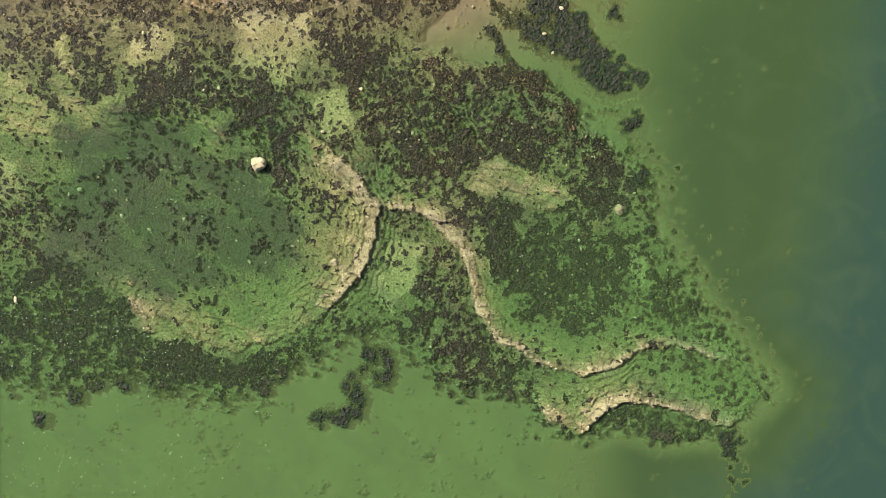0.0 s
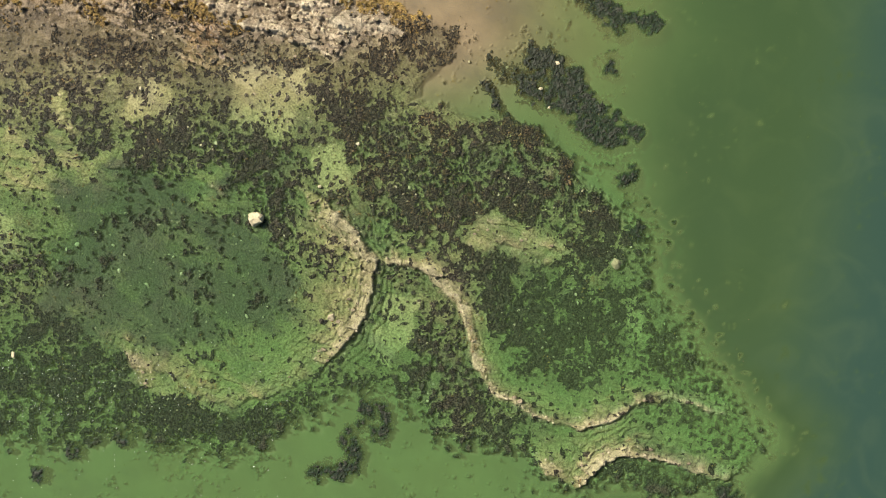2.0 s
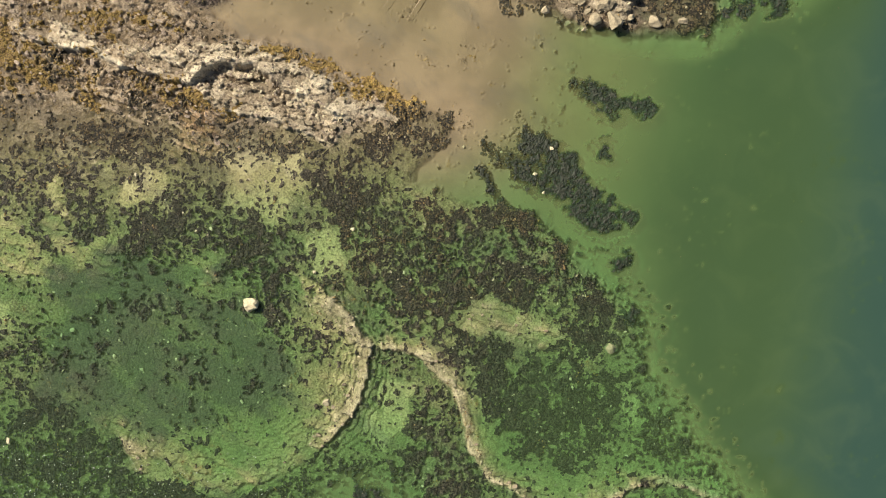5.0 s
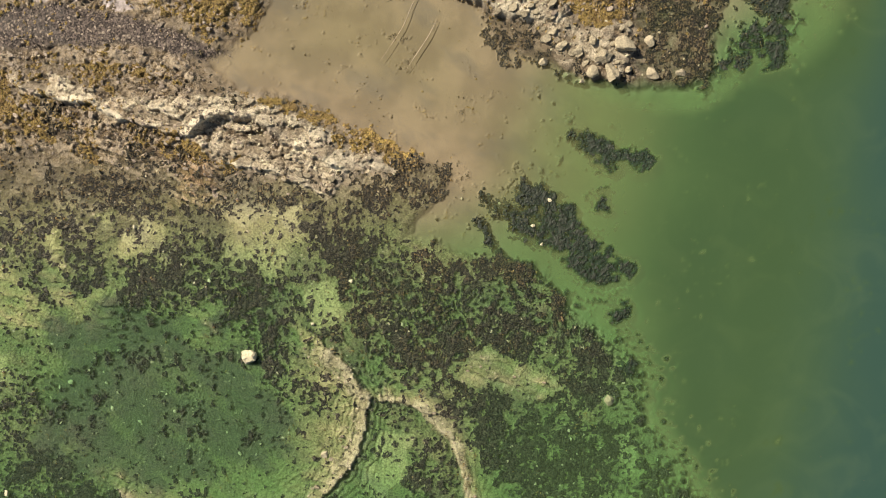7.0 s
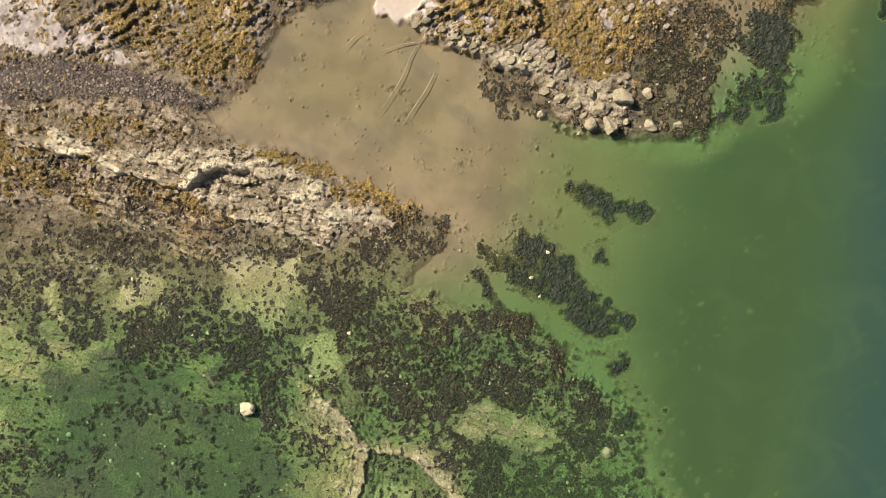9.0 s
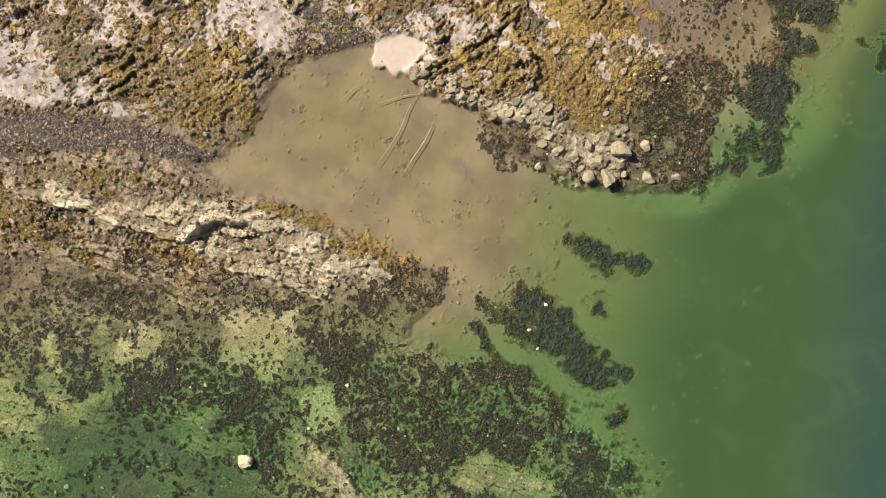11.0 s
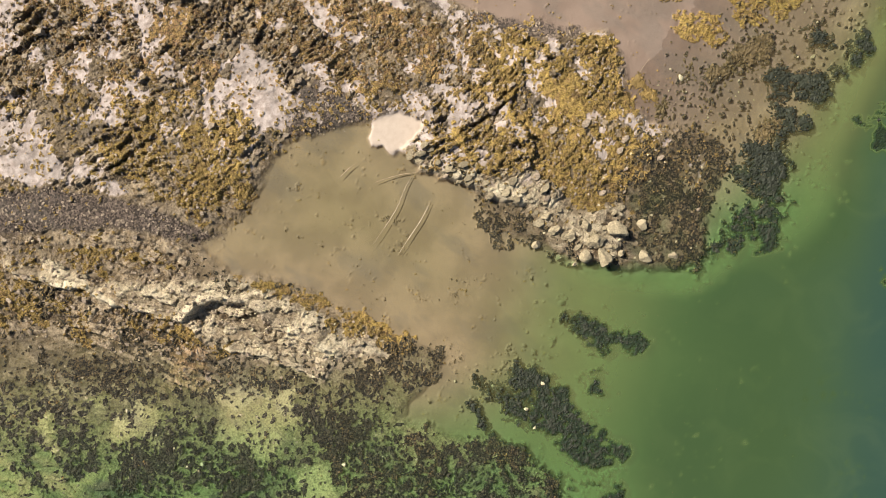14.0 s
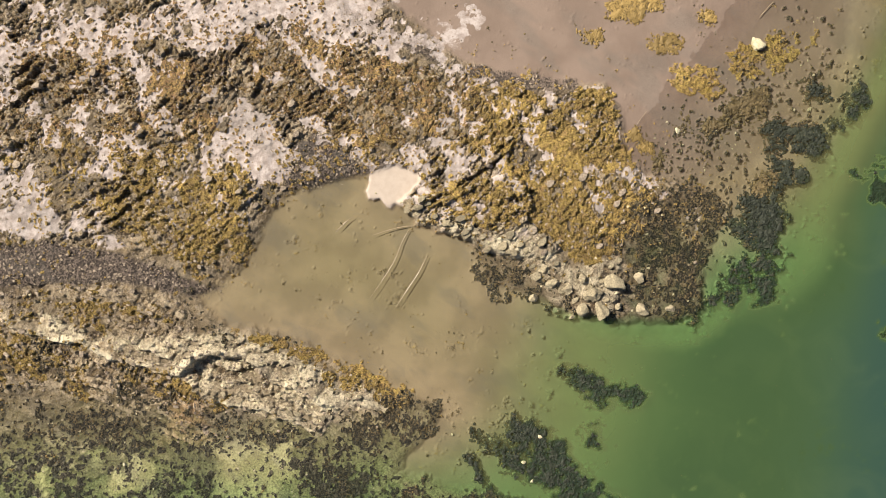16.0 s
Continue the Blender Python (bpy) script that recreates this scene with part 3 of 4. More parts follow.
WEED_ZONES.append(([(-9.1, -7.4), (-6.9, -4.6), (-3.6, -6.8), (-2.5, -10.1), (-5.2, -9.0), (-8.0, -9.0)], 0.4, 0.7))
WEED_ZONES.append(([(8.6, -15.6), (11.9, -14.5), (15.2, -14.0), (15.2, -15.6), (11.3, -17.0), (9.7, -17.4)], 0.4, 0.5))
WEED_ZONES.append(([(16.3, -15.6), (21.3, -16.3), (25.7, -17.0), (25.2, -18.4), (21.8, -18.7), (18.0, -18.4), (15.2, -17.3)], 0.8, 0.4))
WEED_ZONES.append(([(22.9, -9.0), (26.2, -8.2), (28.5, -10.1), (28.5, -16.7), (26.3, -16.7), (25.1, -14.0), (22.9, -11.2)], 0.4, 0.7))
WEED_ZONES.append(([(-38.2, 33.1), (-27.7, 30.9), (-23.2, 28.1), (-19.3, 26.4), (-15.4, 25.3), (-10.5, 23.6), (-6.0, 24.6), (-2.7, 23.0), (-6.0, 21.9), (-10.5, 21.9), (-14.9, 22.5), (-20.4, 22.5), (-26.0, 22.0), (-31.5, 22.6), (-38.2, 24.3)], 0.55, 1.0))
WEED_ZONES.append(([(-8.2, 28.0), (-2.7, 27.4), (1.8, 26.5), (1.2, 25.2), (-2.1, 22.4), (-7.1, 23.5), (-9.3, 25.2)], 0.7, 0.6))
WEED_ZONES.append(([(19.8, 45.1), (25.4, 48.4), (27.7, 49.0), (29.9, 45.0), (28.1, 41.7), (27.5, 35.0), (24.7, 34.2), (21.9, 35.3), (19.7, 38.9), (18.6, 42.3)], 0.85, 0.6))
WEED_ZONES.append(([(5.2, 41.8), (8.6, 40.7), (11.9, 37.3), (14.1, 36.2), (14.6, 34.8), (11.9, 35.9), (7.4, 36.8), (5.2, 39.6)], 0.6, 0.5))
GOLD_ZONES = []
GOLD_ZONES.append(([(10.1, 54.7), (14.3, 56.3), (18.5, 57.2), (19.3, 54.6), (20.7, 49.8), (18.7, 48.7), (14.8, 50.1), (11.5, 52.1)], 0.9, 0.4))
GOLD_ZONES.append(([(24.7, 59.6), (27.3, 60.1), (29.5, 59.4), (30.1, 57.7), (27.8, 55.8), (25.8, 56.9)], 0.95, 0.3))
GOLD_ZONES.append(([(30.7, 61.1), (31.8, 62.8), (33.5, 61.1), (36.9, 60.8), (39.2, 63.0), (39.1, 61.9), (36.9, 59.9), (31.8, 58.1), (30.6, 59.1)], 0.9, 0.3))
GOLD_ZONES.append(([(35.5, 63.0), (36.6, 63.6), (39.1, 61.9), (37.4, 60.2), (35.7, 60.8)], 0.9, 0.3))
GOLD_ZONES.append(([(-33.3, 48.2), (-28.9, 49.3), (-19.4, 49.8), (-16.6, 47.5), (-17.1, 43.0), (-17.7, 40.3), (-20.5, 39.2), (-23.3, 39.7), (-27.7, 42.5), (-31.1, 44.8)], 0.8, 0.7))
GOLD_ZONES.append(([(-19.3, 34.3), (-15.4, 33.1), (-11.0, 32.0), (-7.1, 30.2), (-1.6, 27.4), (-3.2, 26.3), (-8.2, 28.5), (-12.1, 30.7), (-16.6, 32.5)], 0.8, 0.4))
GOLD_ZONES.append(([(-1.7, 46.9), (2.5, 48.3), (8.6, 49.6), (14.2, 49.6), (20.9, 47.9), (24.3, 46.7), (20.9, 42.3), (16.4, 40.1), (13.0, 41.8), (11.4, 45.7), (7.5, 42.9), (2.4, 44.0)], 0.9, 0.7))
GOLD_ZONES.append(([(-17.1, 63.3), (-10.4, 62.7), (-2.5, 60.4), (3.1, 58.7), (9.8, 58.1), (14.3, 55.8), (10.3, 53.6), (8.6, 50.2), (3.0, 52.5), (-2.6, 50.8), (-8.2, 52.5), (-11.5, 53.7), (-16.0, 55.9)], 0.72, 1.0))
GOLD_ZONES.append(([(-40.7, 61.7), (-33.4, 62.8), (-25.0, 61.1), (-19.4, 59.4), (-20.5, 55.4), (-27.8, 54.3), (-33.4, 55.5), (-38.4, 56.1)], 0.55, 1.0))
GOLD_ZONES.append(([(-44.0, 55.5), (-36.2, 54.9), (-29.4, 53.8), (-25.0, 50.4), (-30.5, 49.3), (-38.4, 49.3), (-44.0, 49.9)], 0.55, 1.0))
GOLD_ZONES.append(([(-27.2, 56.6), (-22.7, 58.2), (-19.4, 56.0), (-19.9, 52.0), (-25.0, 49.8), (-27.8, 50.4)], 0.55, 0.7))
GOLD_ZONES.append(([(-43.8, 35.4), (-36.0, 37.6), (-28.3, 37.5), (-24.9, 35.3), (-30.5, 33.7), (-34.9, 32.0), (-32.6, 27.6), (-38.2, 28.2), (-43.7, 27.6)], 0.45, 1.0))
GOLD_ZONES.append(([(-28.8, 30.9), (-23.2, 29.7), (-18.2, 27.5), (-19.3, 26.4), (-24.9, 27.5), (-29.3, 28.1)], 0.5, 0.6))


mottle = rank(0.36 * fbm(gx, gy, 2.6, 81, 3, 0.6) + 0.64 * fbm(gx, gy, 0.6, 86, 3, 0.85))
crust = rank(0.45 * fbm(gx + 0.4 * gy, gy, 2.0, 281, 3, 0.6) + 0.55 * fbm(gx, gy, 0.6, 286, 3, 0.8))


def cover(zones):
    most = np.zeros(gx.shape)
    for points, dens, soft in zones:
        most = np.maximum(most, dens * zone(points, soft, 0, 1.2 + soft))
    return most


def dots(share, size, seed):
    """Single round clumps, scattered so thickly as the share says."""
    d, _, own = cells(wx, wy, size, seed)
    chance = hashes[(own * 4095).astype(np.int64)]
    return smooth(0.06, -0.06, d - (0.13 + 0.24 * own)) * (chance < share)


weed = cover(WEED_ZONES) * (1 - 0.85 * bare) * (1 - 0.7 * bank) * (1 - 0.95 * np.clip(ridge + slabby + shelf_rock + 0.85 * outcrop + 0.9 * rust, 0, 1)) * (1 - 0.8 * lit_sand) * (1 - 0.75 * pool)
sparse = on_reef * (1 - land) * (1 - pool) * (0.10 + 0.5 * smooth(0.42, 0.6, fbm(gx, gy, 4, 111))) * (1 - 0.75 * bank)
sparse = np.maximum(sparse, 0.45 * smooth(-2.2, -0.3, reef_d) * smooth(0.5, -0.3, reef_d) * smooth(14, 6, gy))
sparse = np.maximum(sparse, 0.5 * east_side * smooth(-5.5, -0.5, reef_d))
sparse = np.maximum(sparse, 0.24 * zone([(24.6, 55.7), (30.7, 59.6), (38.5, 61.3), (44.0, 60.2), (43.0, 53.5), (38.5, 49.6), (36.3, 46.8), (35.7, 35.7), (28.0, 35.7), (27.4, 49.6)], 1.0, 0, 2.0))
fleck = np.maximum(dots(sparse, 0.8, 82), dots(0.8 * sparse, 0.45, 83))
brown = smooth(49, 55, gy) * smooth(9, 2, gx)
gold = cover(GOLD_ZONES) * (1 - spit) * (1 - 0.3 * brown) * (1 - 0.75 * ridge) * (1 - 0.6 * face_rock)
scraps = upper * (1 - spit) * (0.15 + 0.5 * smooth(0.42, 0.6, fbm(gx, gy, 2.5, 113)))
wrack_fleck = np.maximum(dots(scraps, 0.7, 84), dots(0.8 * scraps, 0.4, 85))

# weed patches out on the sandy sea bed grow on low humps of rock
PATCHES = []
PATCHES.append(([(13.9, 29.4), (15.0, 29.8), (16.5, 29.0), (18.0, 28.3), (19.3, 27.7), (21.0, 27.7), (22.5, 27.2), (22.1, 26.5), (20.1, 26.2), (18.9, 26.6), (17.7, 25.7), (16.7, 26.5), (15.6, 27.6), (14.5, 28.2)], "dark winged seaweed patch alone on sandy sea bed"))
PATCHES.append(([(16.5, 24.8), (17.3, 24.4), (17.8, 23.1), (17.2, 21.9), (16.3, 22.4)], "small oval dark seaweed patch on the sea bed"))
PATCHES.append(([(5.3, 23.5), (6.4, 21.9), (7.7, 20.8), (9.4, 19.0), (11.3, 18.6), (13.3, 18.3), (13.8, 16.9), (15.2, 15.5), (16.8, 15.7), (18.1, 16.5), (17.7, 18.3), (16.0, 19.4), (14.1, 19.9), (13.2, 22.4), (11.0, 24.1), (9.4, 24.9), (8.8, 23.5), (9.9, 21.9), (8.0, 22.4)], "long dark seaweed bed slanting across pale sand"))
PATCHES.append(([(4.4, 21.3), (5.3, 20.8), (6.1, 18.8), (5.3, 18.8)], "thin strip of dark weed beside the slanting bed"))
PATCHES.append(([(17.8, 17.4), (19.6, 17.0), (20.1, 16.4), (18.2, 16.1)], "loose weed fringe trailing off the slanting bed"))
PATCHES.append(([(17.4, 12.5), (18.6, 12.8), (18.8, 12.1), (17.7, 11.7)], "small dark weed clump on green sea bed"))
PATCHES.append(([(18.6, 6.9), (19.5, 6.9), (19.4, 6.3), (18.8, 6.3)], "small dark weed clump at the reef edge"))
PATCHES.append(([(32.1, 46.4), (33.5, 46.7), (36.2, 45.8), (36.3, 44.1), (34.9, 43.0), (33.5, 42.5), (31.5, 43.2), (32.7, 44.4)], "large dark seaweed clump off the headland"))
PATCHES.append(([(30.9, 40.0), (31.9, 40.6), (32.6, 39.4), (32.4, 38.0), (32.5, 36.9), (31.1, 36.1), (29.7, 36.9), (28.3, 35.8), (27.9, 36.6), (29.5, 37.5), (30.0, 38.9)], "broad dark seaweed clump off the headland"))
PATCHES.append(([(32.8, 38.6), (34.7, 38.3), (34.3, 36.9), (34.9, 35.8), (33.1, 35.5), (33.4, 36.9)], "ragged weed clump beside the broad clump"))
PATCHES.append(([(32.3, 40.0), (33.7, 40.8), (34.9, 39.4), (33.1, 39.1)], "ragged weed clump off the headland"))
PATCHES.append(([(31.6, 42.3), (34.6, 42.5), (34.8, 41.6), (31.8, 41.5)], "flat dark weed strip off the headland"))
PATCHES.append(([(30.3, 44.0), (31.2, 44.1), (31.3, 43.4), (30.4, 43.3)], "small round weed clump off the headland"))
PATCHES.append(([(42.5, 56.8), (43.6, 57.6), (44.2, 57.0), (44.4, 55.9), (43.5, 54.8), (42.5, 54.4), (42.9, 55.6)], "dark weed clump in the eastern shallows"))
PATCHES.append(([(39.0, 52.8), (40.0, 53.4), (40.5, 51.7), (39.8, 50.5), (38.8, 50.9)], "dark weed clump in the eastern shallows"))
PATCHES.append(([(34.0, 52.6), (35.3, 53.7), (36.2, 53.1), (35.9, 52.0), (34.6, 51.4)], "dark weed clump in the eastern shallows"))
PATCHES.append(([(35.0, 50.9), (36.1, 50.6), (36.6, 48.1), (35.8, 46.7), (35.2, 46.7), (35.8, 48.3)], "thin dark weed strip in the eastern shallows"))
PATCHES.append(([(37.0, 52.8), (38.4, 53.1), (38.7, 52.3), (37.3, 51.6)], "small weed clump in the eastern shallows"))
PATCHES.append(([(37.7, 48.9), (38.3, 49.2), (38.4, 48.2), (37.8, 48.1)], "small weed clump in the eastern shallows"))
PATCHES.append(([(38.4, 58.5), (39.4, 58.9), (39.6, 58.2), (38.6, 57.9)], "small weed clump in the eastern shallows"))
PATCHES.append(([(38.9, 57.2), (40.1, 57.9), (40.3, 57.1), (39.0, 56.8)], "small weed clump in the eastern shallows"))
PATCHES.append(([(40.4, 53.8), (41.8, 54.2), (41.9, 53.5), (40.7, 53.4)], "small weed clump in the eastern shallows"))
PATCHES.append(([(42.8, 49.3), (44.2, 49.5), (44.5, 48.7), (42.9, 48.6)], "small weed clump in the eastern shallows"))
PATCHES.append(([(44.8, 51.1), (46.5, 51.9), (46.7, 46.0), (44.7, 46.6), (45.4, 48.9)], "dark weed clump at the edge of deep water"))
PATCHES.append(([(45.1, 34.3), (47.0, 34.6), (47.0, 32.6), (45.3, 32.9)], "dark weed clump at the edge of deep water"))
PATCHES.append(([(28.0, 54.3), (30.0, 55.1), (30.3, 54.1), (29.0, 53.0), (27.7, 53.2)], "olive weed clump in brown shallows"))
PATCHES.append(([(25.6, 53.8), (26.6, 54.9), (27.1, 53.7), (26.2, 52.6)], "olive weed clump in brown shallows"))
PATCHES.append(([(30.9, 55.7), (32.8, 56.3), (33.7, 55.4), (32.3, 54.6)], "olive weed clump in brown shallows"))
PATCHES.append(([(32.6, 56.8), (34.0, 57.1), (34.0, 56.0), (32.8, 56.0)], "olive weed clump in brown shallows"))
PATCHES.append(([(22.9, 50.2), (23.9, 50.9), (24.1, 50.1), (23.1, 49.5)], "small olive weed clump in brown shallows"))
PATCHES.append(([(33.3, 47.8), (34.7, 48.8), (34.9, 48.4), (33.5, 47.2)], "small olive weed clump in brown shallows"))
PATCHES.append(([(-9.9, -12.9), (-9.2, -12.4), (-7.7, -14.0), (-8.0, -15.6), (-7.4, -16.1), (-8.8, -17.2), (-9.9, -17.0), (-8.8, -15.4)], "dark weed clump on green sand below the reef"))
PATCHES.append(([(-10.6, -16.6), (-9.5, -16.2), (-9.4, -17.0), (-10.5, -17.1)], "small weed clump on green sand below the reef"))
PATCHES.append(([(-12.8, -16.5), (-11.9, -16.2), (-11.2, -16.1), (-11.6, -16.9), (-12.6, -17.0)], "small weed clump on green sand below the reef"))
PATCHES.append(([(-8.0, -11.2), (-7.3, -10.0), (-7.1, -11.2), (-7.7, -12.8), (-8.2, -12.6)], "narrow weed strip pointing off the reef"))
PATCHES.append(([(-5.7, -10.4), (-5.1, -9.3), (-5.0, -11.2), (-5.3, -12.3), (-5.8, -12.1)], "narrow weed strip pointing off the reef"))
PATCHES.append(([(-7.3, -13.0), (-6.6, -12.6), (-6.4, -13.4), (-7.2, -13.5)], "small weed clump on green sand below the reef"))
PATCHES.append(([(-6.2, -12.6), (-5.7, -12.8), (-5.6, -13.8), (-6.1, -13.7)], "small weed clump on green sand below the reef"))
PATCHES.append(([(-7.4, -17.6), (-6.8, -17.3), (-6.7, -18.0), (-7.3, -18.1)], "small weed clump on green sand below the reef"))
PATCHES.append(([(26.9, -18.0), (28.5, -17.9), (28.6, -20.1), (28.9, -22.6), (28.4, -23.8), (27.8, -22.8), (27.3, -20.1)], "long dark weed tail trailing south of the ledge"))
PATCHES.append(([(28.8, -18.4), (29.3, -18.7), (29.8, -22.3), (29.4, -22.6), (29.0, -20.1)], "thin string of weed beside the tail"))
PATCHES.append(([(-40.0, -16.9), (-39.4, -16.8), (-39.5, -17.4), (-40.1, -17.4)], "small weed clump on green sand below the reef"))
PATCHES.append(([(-39.3, -17.3), (-38.7, -17.4), (-38.6, -18.0), (-39.0, -18.0)], "small weed clump on green sand below the reef"))
PATCHES.append(([(-36.4, -14.4), (-35.8, -14.3), (-35.8, -15.0), (-36.3, -15.0)], "small weed clump on green sand below the reef"))
PATCHES.append(([(-31.5, -13.7), (-31.0, -13.5), (-31.0, -14.1), (-31.4, -14.1)], "small weed clump on green sand below the reef"))
for points, _ in PATCHES:
    weed = np.maximum(weed, 0.98 * zone(points, 0.6, 0.12, 0.9))
weed_here = np.maximum(smooth(-0.05, 0.05, 0.84 * weed - mottle), fleck) * (1 - spit)
gold_here = np.maximum(smooth(-0.05, 0.05, 0.92 * gold - crust), wrack_fleck) * (1 - spit) * (1 - 0.9 * smooth(0.3, 0.7, spit))
shaggy = fbm(gx, gy, 0.32, 88, 2, 0.8)
height += weed_here * (np.maximum(-height - 0.14 - 0.26 * on_reef * smooth(0, 12, gx) * smooth(12, 0, gy) - 0.16 * on_reef * smooth(2, -5, gy) * smooth(0, -6, gx), 0) * 0.93 + 0.22 * shaggy - 0.05) + gold_here * (0.30 * shaggy - 0.05)
murky = 0.85 * smooth(-0.5, 0.5, 1.0 * np.maximum(pool, 0.9 * gully) - rank(fbm(gx * 0.82 - gy * 0.57, 2.2 * (gx * 0.57 + gy * 0.82), 5.0, 92, 5, 0.62)))

# ---------------------------------------------------------------- ground
film = np.clip(on_reef * smooth(0.35, 0.05, height) * smooth(30, 17, gy) * (0.7 + 0.6 * fbm(gx, gy, 5, 91)) + 0.8 * bank * smooth(26, 21, gy), 0, 1) * (1 - 0.5 * bare)
FIELDS = {
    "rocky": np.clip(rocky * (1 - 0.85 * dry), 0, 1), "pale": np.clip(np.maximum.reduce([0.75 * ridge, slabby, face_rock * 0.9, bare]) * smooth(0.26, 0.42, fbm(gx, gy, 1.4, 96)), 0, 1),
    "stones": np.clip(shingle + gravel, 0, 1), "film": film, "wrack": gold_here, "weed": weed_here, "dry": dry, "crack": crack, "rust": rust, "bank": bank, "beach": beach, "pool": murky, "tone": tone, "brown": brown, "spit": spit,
    "rough": np.clip(rubble * (1 - 0.7 * dry) * (1 - 0.6 * np.maximum(slabby, 0.6 * ridge)) + 0.4 * shingle + 0.4 * gravel, 0, 1),
}


def grid_mesh(name, xs, ys, z, fields, material):
    """A sheet over the given grid lines, with its values at each corner."""
    nx, ny = len(xs), len(ys)
    mx, my = np.meshgrid(xs, ys)
    mesh = bpy.data.meshes.new(name)
    mesh.vertices.add(nx * ny)
    mesh.vertices.foreach_set("co", np.stack([mx, my, z], -1).astype(np.float32).ravel())
    k = (np.arange(ny - 1)[:, None] * nx + np.arange(nx - 1)[None, :]).ravel()
    quads = np.stack([k, k + 1, k + 1 + nx, k + nx], 1).astype(np.int32)
    mesh.loops.add(quads.size)
    mesh.loops.foreach_set("vertex_index", quads.ravel())
    mesh.polygons.add(len(quads))
    mesh.polygons.foreach_set("loop_start", np.arange(0, quads.size, 4, dtype=np.int32))
    mesh.update(calc_edges=True)
    for key, values in fields.items():
        mesh.attributes.new(key, "FLOAT", "POINT").data.foreach_set("value", values.astype(np.float32).ravel())
    mesh.materials.append(material)
    return new(name, mesh)


def far_lines(a, b, step):
    out = [60, 140, 320, 800, 2000]
    return np.concatenate([[a - d for d in out[::-1]], np.arange(a, b + step / 2, step), [b + d for d in out]])


xs = np.concatenate([[X0 - d for d in (2000, 800, 320, 140, 60, 20)], gx[0], [X1 + d for d in (20, 60, 140, 320, 800, 2000)]])
ys = np.concatenate([[Y0 - d for d in (2000, 800, 320, 140, 60, 20)], gy[:, 0], [Y1 + d for d in (20, 60, 140, 320, 800, 2000)]])
fx, fy = np.meshgrid(xs, ys)
far_z = at(height, fx, fy)
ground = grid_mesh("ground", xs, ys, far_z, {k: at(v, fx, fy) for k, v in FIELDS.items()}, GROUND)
tagged(ground, "tidal shore of pale layered rock, wet sand and algae-covered sea bed", "ground", kind="structure")

# ---------------------------------------------------------------- sea
wxs, wys = far_lines(X0, X1, 0.25), far_lines(Y0, Y1, 0.25)
sx, sy = np.meshgrid(wxs, wys)
depth = np.maximum(-height, 0)
for _ in range(2):
    depth = (depth + np.roll(depth, 1, 0) + np.roll(depth, -1, 0) + np.roll(depth, 1, 1) + np.roll(depth, -1, 1)) / 5
wide_cove = smooth(27, 0, gx + 0.25 * (34 - gy)) * smooth(12, 27, gy)
silt = np.maximum(wide_cove, smooth(45, 30, north_east) * smooth(39, 48, gy))
sea = grid_mesh("water", wxs, wys, np.zeros(sx.shape), {"depth": at(depth, sx, sy), "silt": at(silt, sx, sy)}, WATER)
tagged(sea, "calm murky green sea water, tan with silt in the cove", "water", kind="structure")


# ---------------------------------------------------------------- things
def clump_shapes(count, spokes, rough, seed, tall=0.35):
    """Low ragged tufts: a crown point off the middle and an uneven ring of frond tips."""
    rng = np.random.default_rng(seed)
    shapes = []
    for _ in range(count):
        a = (np.arange(spokes) + rng.uniform(-0.3, 0.3, spokes)) * 2 * np.pi / spokes
        r = rng.uniform(1 - rough, 1 + rough * 0.6, spokes)
        ring = np.stack([r * np.cos(a), r * np.sin(a), tall * rng.uniform(-0.6, 0.1, spokes)], 1)
        shapes.append(np.concatenate([[[*rng.uniform(-0.3, 0.3, 2), tall]], ring]))
    k = np.arange(spokes)
    return np.array(shapes), np.stack([0 * k, 1 + k, 1 + (k + 1) % spokes], 1)


def scatter(name, x, y, size, material, shapes, tris, seed, lift=0.0, flat=1.0, level=None):
    """One mesh of many small tufts or stones at the given places."""
    rng = np.random.default_rng(seed)
    count = len(x)
    pick, turn = rng.integers(0, len(shapes), count), rng.uniform(0, 2 * np.pi, count)
    v = shapes[pick] * size[:, None, None]
    c, s = np.cos(turn)[:, None], np.sin(turn)[:, None]
    stretch = rng.uniform(0.7, 1.3, (count, 1))
    px, py = v[:, :, 0] * stretch, v[:, :, 1] / stretch
    z0 = at(height, x, y) if level is None else np.full(count, level)
    co = np.stack([px * c - py * s + x[:, None], px * s + py * c + y[:, None], v[:, :, 2] * flat + z0[:, None] + lift], -1)
    nv = shapes.shape[1]
    faces = (tris[None] + (np.arange(count) * nv)[:, None, None]).reshape(-1, 3).astype(np.int32)
    mesh = bpy.data.meshes.new(name)
    mesh.vertices.add(count * nv)
    mesh.vertices.foreach_set("co", co.astype(np.float32).ravel())
    mesh.loops.add(faces.size)
    mesh.loops.foreach_set("vertex_index", faces.ravel())
    mesh.polygons.add(len(faces))
    mesh.polygons.foreach_set("loop_start", np.arange(0, faces.size, 3, dtype=np.int32))
    mesh.update(calc_edges=True)
    mesh.materials.append(material)
    return new(name, mesh)


def spread(field, tries, seed, box=(X0, X1, Y0, Y1)):
    rng = np.random.default_rng(seed)
    x, y = rng.uniform(box[0], box[1], tries), rng.uniform(box[2], box[3], tries)
    keep = rng.random(tries) < at(field, x, y)
    return x[keep], y[keep]


